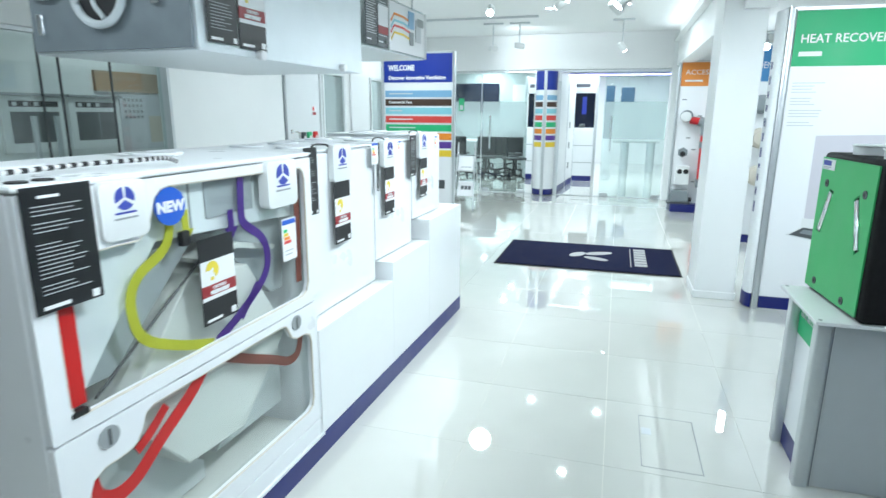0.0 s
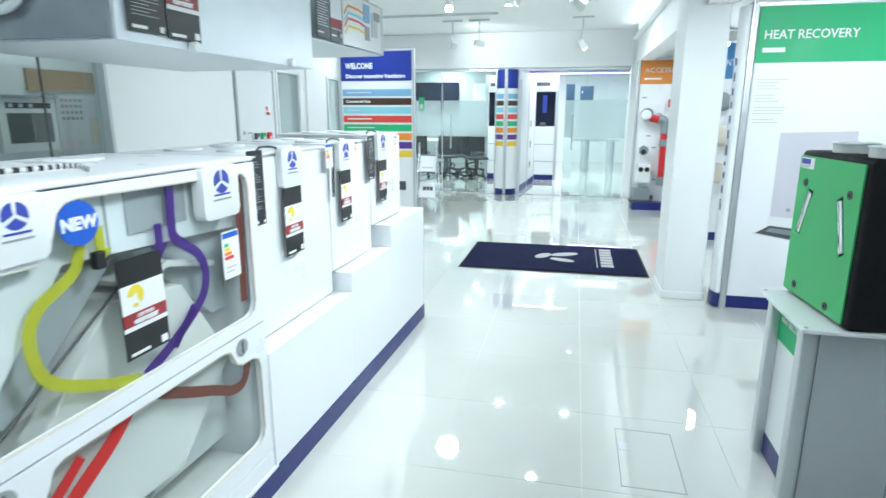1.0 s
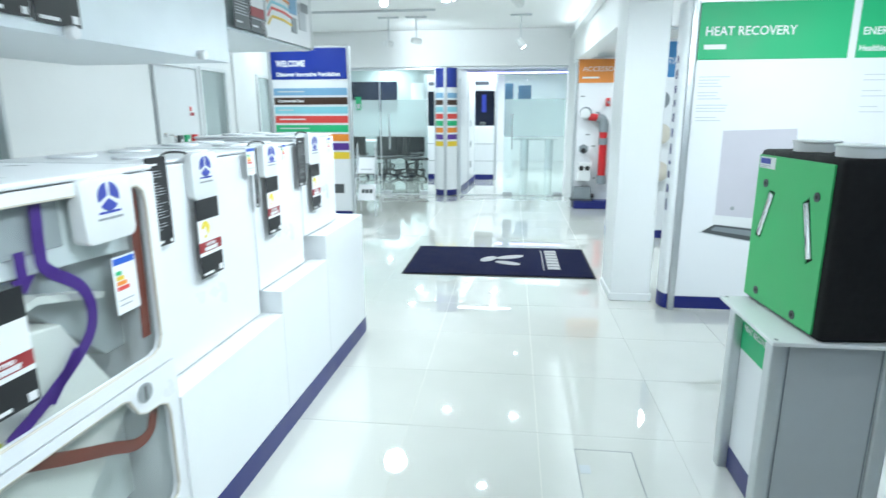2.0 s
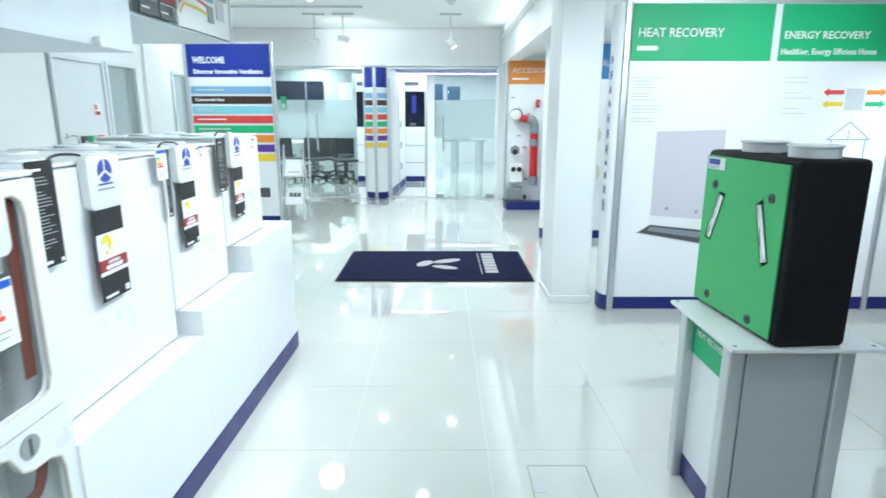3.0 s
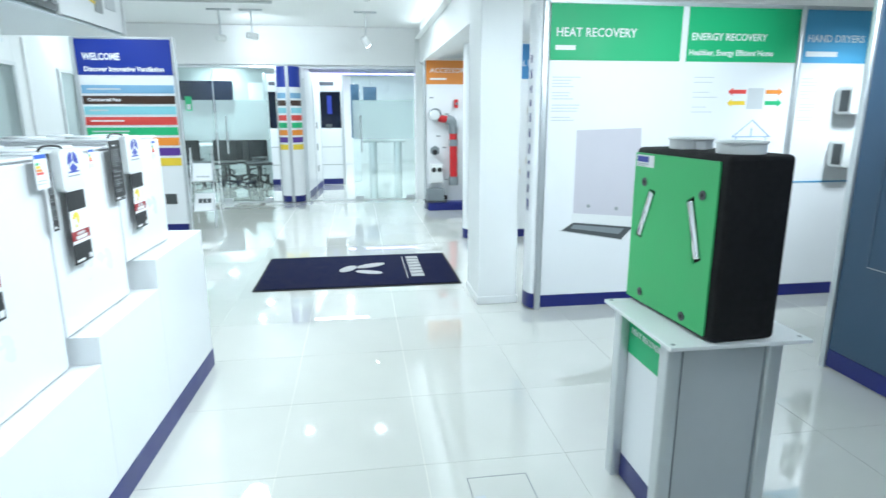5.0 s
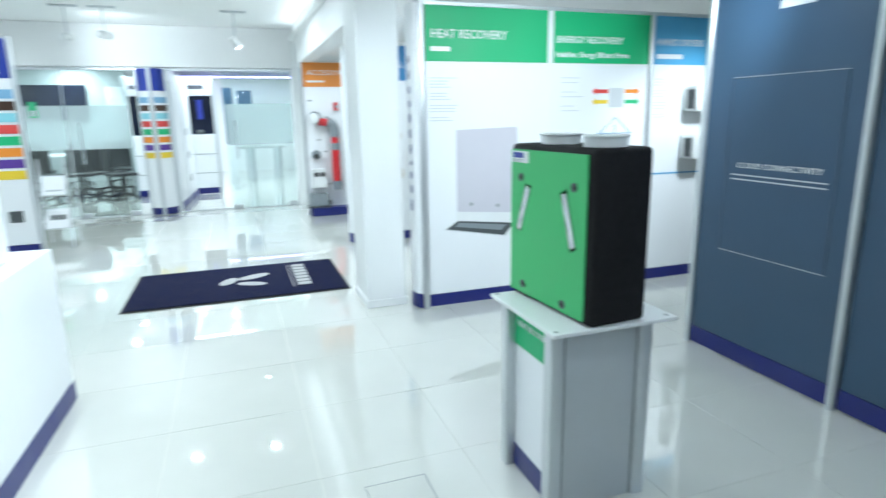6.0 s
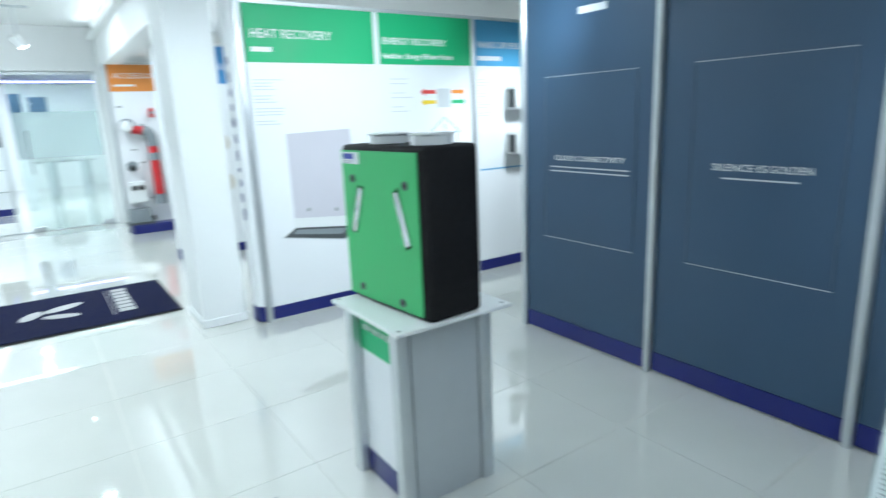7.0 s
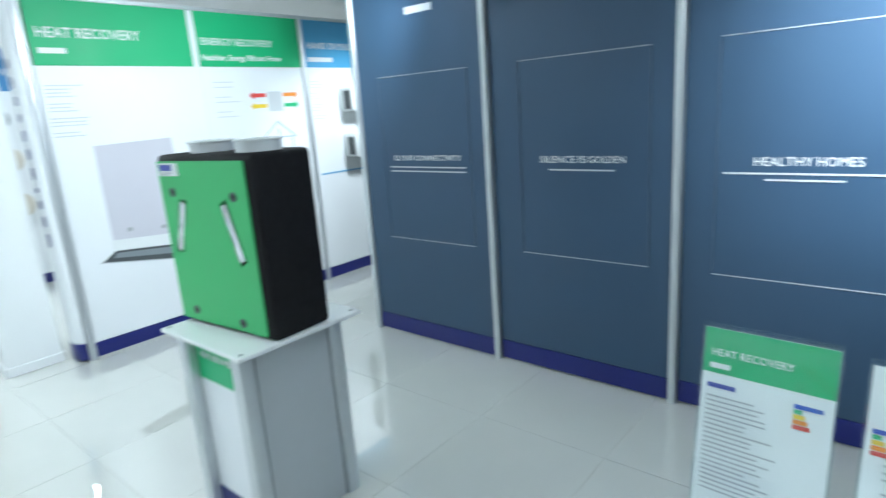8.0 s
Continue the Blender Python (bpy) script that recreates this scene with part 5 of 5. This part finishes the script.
# ---- literature stand beside the welcome board ----
LS = thing("literature_stand", pose(-1.20, 8.55, 0), "slim chrome literature stand with two brochure trays", "brochure stand")
for x in (-0.15, 0.15):
    part("leg", tube([(x, -0.16, 0.0), (x * 0.85, 0.02, 1.0)], 0.009, 8), "chrome", LS, smooth=True)
    part("leg", tube([(x, 0.20, 0.0), (x * 0.85, 0.03, 1.0)], 0.009, 8), "chrome", LS, smooth=True)
for z in (0.58, 0.20):
    bm = box(-0.13, 0.13, -0.006, 0.0, 0.0, 0.25, 0.002)
    m = pose(0, -0.10 + 0.11 * z, z, -28, 0, 0)
    bmesh.ops.transform(bm, matrix=m, verts=bm.verts)
    tr = part("tray", bm, "acrylic_white", LS)
    bm = box(-0.115, 0.115, -0.012, -0.0065, 0.01, 0.235)
    bmesh.ops.transform(bm, matrix=m, verts=bm.verts)
    part("brochure", bm, "print_white", tr, "white printed brochure")
    bm = bmesh.new()
    for k in range(3):
        box(-0.075 + 0.055 * k, -0.03 + 0.055 * k, -0.0135, -0.0122, 0.11 if z < 0.4 else 0.05, 0.17 if z < 0.4 else 0.07, bm=bm)
    bmesh.ops.transform(bm, matrix=m, verts=bm.verts)
    part("printed_picture", bm, "dark_grey" if z < 0.4 else "print_grey", tr)
    bm = box(-0.13, 0.13, -0.035, -0.0001, -0.006, 0.0)
    bmesh.ops.transform(bm, matrix=m, verts=bm.verts)
    part("tray_lip", bm, "chrome", tr)

# ---- behind the glass ----
def kiosk(x, y, w, label, h=2.0):
    t = thing("product_kiosk", pose(x, y, 0), label, "display kiosk", "display kiosks")
    for px in (0, w):
        part("post", box(px - 0.03, px + 0.03, -0.03, 0.03, 0, h, 0.006), "aluminium", t)
    part("header", box(0.032, w - 0.032, -0.02, 0.02, h - 0.34, h - 0.01, 0.002), "post_grey", t)
    bars(t, 0.07, h - 0.16, [(0, w - 0.22)], 0.1, 0.07, "print_dark", y=-0.022)
    part("display_back", box(0.032, w - 0.032, 0.10, 0.12, 1.14, h - 0.345), "screen_dark", t)
    part("lower_board", box(0.032, w - 0.032, -0.005, 0.02, 0.12, 1.135, 0.002), "board_white", t)
    for z in (0.40, 0.76):
        part("joint", box(0.04, w - 0.04, -0.0075, -0.0052, z, z + 0.012), "mid_grey", t)
    part("base_strip", box(0.032, w - 0.032, -0.008, 0.02, 0.004, 0.118), "royal_blue", t)
    part("side_board", box(-0.028, -0.008, 0.031, 0.40, 0.004, h), "board_white", t)
    return t


sb = thing("side_board", pose(-0.08, 10.84, 0, 0, 0, 86), "white board running back from the totem to the kiosk", "board")
part("panel", box(0.0, 1.86, -0.012, 0.012, 0.12, 2.14, 0.002), "board_white", sb)
part("base_strip", box(0.0, 1.86, -0.014, 0.014, 0.004, 0.118), "royal_blue", sb)
for x in (0.0, 0.93, 1.86):
    part("post", box(x - 0.02, x + 0.02, -0.02, 0.02, 0, 1.99, 0.004), "aluminium", sb)
for z in (0.35, 0.75, 1.15):
    part("fixing_plate", box(1.2, 1.35, -0.018, -0.0125, z, z + 0.12), "mid_grey", sb)
KC = kiosk(-0.07, 12.95, 0.56, "grey-framed product kiosk with a dark display and white drawers", 2.2)
part("screen", box(0.26, 0.35, 0.085, 0.098, 1.42, 1.78), "screen_image", KC, "lit blue screen")
part("exhibit", box(0.22, 0.34, -0.0, 0.098, 1.135, 1.22, 0.02), "dark_grey", KC)
kiosk(-1.0, 13.0, 0.46, "grey-framed product kiosk partly behind the totem", 2.2)
kb = thing("navy_banner", pose(0.66, 13.4, 0.0), "tall navy banner board behind the glass", "banner")
part("board", box(0, 0.18, 0, 0.03, 0.93, 2.02, 0.002), "navy_panel", kb)
part("lower_board", box(0, 0.18, 0.001, 0.03, 0.0, 0.929, 0.002), "board_white", kb)


def meeting_chair(m):
    t = thing("office_chair", m, "dark mesh office chair with a tubular base", "chair", "meeting room chairs")
    part("seat", box(-0.23, 0.23, -0.22, 0.22, 0.43, 0.48, 0.02), "black_card", t)
    part("backrest", box(-0.21, 0.21, 0.20, 0.235, 0.52, 0.95, 0.015), "black_card", t)
    part("column", cyl((0, 0, 0.08), 0.025, 0.35, seg=12), "rubber_black", t)
    for a in range(5):
        c, s = math.cos(radians(72 * a)), math.sin(radians(72 * a))
        part("foot", tube([(0, 0, 0.10), (0.27 * c, 0.27 * s, 0.05)], 0.016, 6), "rubber_black", t)
        part("castor", cyl((0.27 * c, 0.27 * s, 0.0), 0.025, 0.045, seg=10), "rubber_black", t)
    return t


MTB = thing("meeting_table", pose(-2.6, 15.2, 0), "long white meeting table behind the glass", "table")
part("tabletop", box(-1.3, 1.3, -0.5, 0.5, 0.715, 0.745, 0.004), "white_lacquer", MTB)
for x in (-1.15, 1.15):
    for y in (-0.4, 0.4):
        part("leg", box(x - 0.025, x + 0.025, y - 0.025, y + 0.025, 0, 0.714), "aluminium", MTB)
ch = meeting_chair(pose(-3.6, 14.2, 0, 0, 0, 170))
for k, (x, y, a) in enumerate(((-2.15, 11.9, 160), (-1.65, 11.85, 195), (-1.28, 12.1, 150), (-2.5, 12.75, 185), (-1.8, 12.8, 175), (-1.15, 12.75, 190), (-3.1, 14.4, 5), (-2.3, 14.45, -8), (-1.5, 14.4, 4), (-1.0, 11.6, 120), (-0.75, 12.5, 200), (-1.45, 12.9, 20), (-0.85, 13.2, 60))):
    copy_thing(ch, pose(1.07 * x - 0.14, 1.13 * y - 0.25, 0, 0, 0, a))
bp = thing("bistro_table", pose(1.45, 15.6, 0), "glass-topped table with grey cylinder legs behind the glass", "table")
p = part("tabletop", box(-0.6, 0.5, -0.4, 0.4, 0.74, 0.752, 0.003), "clear_glass", bp)
for x, y in ((-0.3, 0.0), (0.32, 0.0)):
    part("leg", cyl((x, y, 0.0), 0.10, 0.739, seg=24), "post_grey", bp, smooth=True)
# dark wall screen and pale wall pieces seen through the glass
sc = thing("wall_screen", pose(-3.1, 16.99, 1.86), "dark wall-mounted screen in the meeting room", "screen")
part("panel", box(-0.7, 0.7, -0.05, -0.001, -0.4, 0.4, 0.008), "screen_dark", sc)
part("bezel", box(-0.72, 0.72, -0.03, -0.0005, -0.42, -0.401, 0.002), "rubber_black", sc)
sc2 = thing("wall_screen", pose(1.15, 17.3, 1.92), "dark blue hanging screen behind the glass", "screen")
part("panel", box(-0.18, 0.18, -0.04, 0.0, -0.20, 0.22, 0.006), "navy_panel", sc2)
part("stem", cyl((0, -0.02, 0.22), 0.012, HIGH - 1.92 - 0.22, seg=8), "aluminium", sc2)
structure("partition", box(-0.57, -0.52, 13.7, 18.19, 0, HIGH - 0.002), "wall_paint", "white partition between the rooms behind the glass")
structure("feature_wall", box(-4.99, -0.58, 17.0, 17.1, 0, HIGH - 0.002), "feature_wall", "pale grey-green end wall of the meeting room")
wbd = thing("whiteboard", pose(-2.0, 16.998, 1.72), "white wall board in the meeting room", "whiteboard")
part("sheet", box(0, 1.2, -0.02, -0.001, 0, 0.5, 0.003), "print_white", wbd)
for x, y in ((-3.5, 12.7), (-3.5, 15.0), (0.3, 12.2), (1.6, 14.6)):
    pl = thing("ceiling_light_panel", pose(x, y, HIGH), "flat glowing rectangular ceiling light panel", "ceiling light", "ceiling light panels")
    part("frame", box(-0.62, 0.62, -0.32, 0.32, -0.02, -0.001, 0.003), "aluminium", pl)
    part("diffuser", box(-0.59, 0.59, -0.29, 0.29, -0.024, -0.0205), "panel_glow", pl)
es = thing("exit_sign", pose(-1.88, FAR - 0.012, 1.58), "small green safety sign stuck to the glass", "sign")
part("plate", box(0, 0.10, -0.003, 0.0, -0.11, 0.11, 0.001), "exit_green", es)
part("pictogram", box(0.02, 0.08, -0.004, -0.0032, -0.09, -0.01), "print_light", es)

vl = thing("cove_light", pose(0, 17.9, 2.5), "thin violet glowing cove strip on the far wall", "cove light", "cove lights")
part("strip", box(-4.9, 3.0, -0.02, 0.02, 0, 0.03), "violet_glow", vl)
part("channel", box(-4.9, 3.0, 0.021, 0.29, -0.01, 0.05), "aluminium", vl)

# ---- left partition: glazing, doors, signs ----
GP = thing("glazed_partition", pose(WX - 0.07, 0.6, 0), "glazed partition with slim dark joints", "glazing", "", "structure")
for a, b in ((0.0, 2.755), (2.765, 2.915), (2.925, 3.385), (3.395, 3.94)):
    p = part("pane", box(-0.006, 0.006, a + 0.002, b, 0.03, 1.97), "clear_glass", GP)
    p.visible_shadow = False
for y in (2.76, 2.92, 3.39):
    part("joint", box(-0.010, 0.010, y - 0.0035, y + 0.0035, 0.03, 1.97), "dark_grey", GP)
part("jamb", box(-0.03, 0.075, 3.941, 3.975, 0.031, 1.969, 0.003), "aluminium", GP)
part("sill_rail", box(-0.03, 0.03, 0, 3.975, 0.001, 0.03), "aluminium", GP)
part("head_rail", box(-0.03, 0.03, 0, 3.975, 1.97, 1.998), "aluminium", GP)


def wall_display(y, z, w, h, label):
    """A white-framed dark picture on the far wall of the side room, facing +x."""
    t = thing("wall_display", pose(-4.998, y, z, 0, 0, 90), label, "wall display", "wall displays")
    part("frame", box(0, w, -0.04, -0.001, 0, h, 0.004), "pod_white", t)
    part("picture", box(0.09, w - 0.06, -0.044, -0.0405, 0.10, h - 0.16), "dark_grey", t)
    part("picture_seam", box(w * 0.55, w * 0.55 + 0.008, -0.046, -0.0441, 0.10, h - 0.16), "mid_grey", t)
    part("mark", cyl((w * 0.68, -0.047, h * 0.5), 0.022, 0.003, "y", 14), "rubber_black", t)
    part("picture_bar", box(0.09, w - 0.06, -0.044, -0.0405, h - 0.11, h - 0.05), "rubber_black", t)
    part("ledge", box(-0.02, w + 0.02, -0.09, -0.001, h + 0.001, h + 0.03, 0.003), "mid_grey", t)
    for k in range(3):
        part("button", box(0.12 + 0.12 * k, 0.17 + 0.12 * k, -0.047, -0.0442, h - 0.10, h - 0.06), "print_light", t)
    return t


wall_display(5.22, 1.0, 0.70, 0.58, "white-framed grey picture panel in the side room")
wall_display(4.45, 1.0, 0.70, 0.58, "white-framed dark picture panel in the side room")
dt = thing("wall_poster", pose(-4.998, 5.96, 0.95, 0, 0, 90), "white poster with a grid of small pictures in the side room", "poster")
part("sheet", box(0, 0.8, -0.02, -0.001, 0, 0.68, 0.002), "print_light", dt)
for i in range(5):
    for j in range(4):
        part("small_picture", box(0.06 + 0.065 * i, 0.10 + 0.065 * i, -0.0225, -0.0205, 0.60 - 0.07 * j, 0.635 - 0.07 * j), "mid_grey", dt)
part("large_picture", box(0.45, 0.74, -0.0225, -0.0205, 0.08, 0.42), "cream", dt)
structure("tan_board", box(-4.995, -4.96, 5.62, 6.9, 1.66, 1.90), "tan_board", "tan board along the wall of the side room", "trim")
for y in (4.5, 4.75):
    rk = thing("shelf_post", pose(-4.6, y, 0), "slim grey steel shelf post in the side room", "shelf post", "shelf posts")
    part("upright", box(-0.02, 0.02, -0.02, 0.02, 0, 1.38, 0.002), "post_grey", rk)
    part("foot_plate", box(-0.06, 0.06, -0.06, 0.06, 0, 0.008), "post_grey", rk)


def door(y0, y1, label, leaf="door_white", open_deg=0, fac=1):
    """A leaf in the left wall facing +x; local x runs along +y."""
    w = y1 - y0
    t = thing("door", pose(WX + 0.001, y0, 0, 0, 0, 90), label, "door", "doors", "structure")
    part("leaf", box(0.045, w - 0.045, -0.004, 0.03, 0.008, 1.94, 0.003), leaf, t)
    for a, b in ((0, 0.042), (w - 0.042, w)):
        part("door_frame", box(a, b, -0.03, 0.03, 0.0, 1.985, 0.003), "door_white", t)
    part("door_frame", box(0.043, w - 0.043, -0.03, 0.03, 1.945, 1.985, 0.003), "door_white", t)
    return t


d1 = door(6.5, 7.42, "closed pale grey door with a lever handle in the partition")
h = part("door_handle", tube(smooth_line([(0.12, -0.008, 1.19), (0.12, -0.06, 1.19), (0.16, -0.065, 1.19), (0.20, -0.065, 1.17), (0.215, -0.065, 1.10), (0.225, -0.065, 0.92)], 5), 0.010, 8), "chrome", d1, "chrome lever handle", True)
part("rose", cyl((0.12, -0.012, 1.19), 0.025, 0.008, "y", 18), "chrome", h, smooth=True)
part("door_edge", box(0.0435, 0.0445, -0.005, 0.03, 0.01, 1.94), "dark_gap", d1)
fs = thing("safety_sign", pose(WX + 0.006, 7.22, 1.45, 0, 0, 90), "small white safety sign with a red picture", "sign")
part("plate", box(-0.055, 0.055, -0.003, 0.0, -0.065, 0.065, 0.001), "print_white", fs)
part("pictogram", box(-0.045, 0.0, -0.004, -0.0032, 0.0, 0.055), "sign_red", fs)
part("pictogram", box(-0.045, 0.045, -0.004, -0.0032, -0.055, -0.015), "print_maroon", fs)
for y, mt, nm in ((6.89, "dark_grey", "alarm_socket"), (7.04, "exit_green", "door_release"), (7.2, "sign_red", "call_point")):
    cp = thing(nm, pose(WX + 0.006, y, 1.13, 0, 0, 90), {"dark_grey": "small dark wall switch", "exit_green": "green emergency door release box", "sign_red": "red fire alarm call point"}[mt], "switch")
    part("housing", box(-0.043, 0.043, -0.035, 0.0, -0.048, 0.048, 0.006), mt, cp)
    part("window", box(-0.02, 0.02, -0.038, -0.0355, -0.03, 0.0, 0.002), "print_white", cp)
d2 = door(7.45, 8.15, "frosted glass door in a white frame", "frosted_glass")
d3 = door(9.1, 9.78, "frosted glass door in a white frame beside the column", "frosted_glass")
part("panel_line", box(-0.004, 0.0, 0.0, 0.028, 0, 1.98), "grey_plastic", thing("wall_joint", pose(WX + 0.004, 6.47, 0), "thin grey joint in the partition wall", "trim", "", "structure"))

# ---- floor: slab, tiles, access hatch ----
structure("floor", box(-7.0, 6.4, -3.2, 18.4, -0.12, -0.002), "tile_joint", "grey floor slab under glossy white tiles", "floor")
FLOOR = bpy.data.objects["floor"]
TILE, OX, OY = 0.6, 1.0, 3.475
tile_mesh = bpy.data.meshes.new("tile")
bm = box(0.0010, TILE - 0.0010, 0.0010, TILE - 0.0010, -0.010, 0.0)
bm.to_mesh(tile_mesh)
bm.free()
tile_mesh.materials.append(MATS["floor_tile"])
HX0, HX1, HY0, HY1 = 1.155, 1.396, 2.322, 2.760
rest = bmesh.new()
rnd = random.Random(11)
for i in range(-14, 10):
    for j in range(-12, 25):
        x, y = OX + TILE * i, OY + TILE * j
        if -7 <= i <= 4 and -6 <= j <= 10:
            if i == 0 and j == -2:
                continue
            o = new("tile", tile_mesh)
            o.parent = FLOOR
            o.matrix_basis = pose(x, y, rnd.uniform(-0.0002, 0.0002), rnd.uniform(-0.02, 0.02), rnd.uniform(-0.02, 0.02), 0)
        else:
            vs = [rest.verts.new((x + a, y + b, 0.0)) for a, b in ((0.0010, 0.0010), (TILE - 0.0010, 0.0010), (TILE - 0.0010, TILE - 0.0010), (0.0010, TILE - 0.0010))]
            rest.faces.new(vs)
tagged(part("far_tiles", rest, "floor_tile", FLOOR), kind="stuff")
# the tile that holds the hatch is cut round it
x0, x1, y0, y1 = OX + 0.0010, OX + TILE - 0.0010, OY - 2 * TILE + 0.0010, OY - TILE - 0.0010
bm = bmesh.new()
box(x0, HX0 - 0.002, y0, y1, -0.01, 0, bm=bm)
box(HX1 + 0.002, x1, y0, y1, -0.01, 0, bm=bm)
if HY0 - 0.002 > y0:
    box(HX0 - 0.002, HX1 + 0.002, y0, HY0 - 0.002, -0.01, 0, bm=bm)
if HY1 + 0.002 < y1:
    box(HX0 - 0.002, HX1 + 0.002, HY1 + 0.002, y1, -0.01, 0, bm=bm)
part("tile", bm, "floor_tile", FLOOR)
HT = thing("floor_hatch", pose(HX0, HY0, -0.004), "tiled floor access hatch with a small lift plate", "floor hatch")
w, d = HX1 - HX0, HY1 - HY0
part("hatch_tile", box(0.003, w - 0.003, 0.003, d - 0.003, -0.005, 0.0042), "floor_tile", HT)
bm = bmesh.new()
for a in ((-0.0018, 0.0018, 0, d), (w - 0.0018, w + 0.0018, 0, d)):
    box(*a, -0.005, 0.0046, bm=bm)
for a in ((0.002, w - 0.002, -0.0018, 0.0018), (0.002, w - 0.002, d - 0.0018, d + 0.0018)):
    box(*a, -0.005, 0.0046, bm=bm)
part("rim", bm, "mid_grey", HT, "thin metal rim")
part("lift_plate", box(0.006, 0.05, d * 0.60, d * 0.60 + 0.06, 0.0, 0.0050, 0.001), "post_grey", HT, "small grey lift plate")
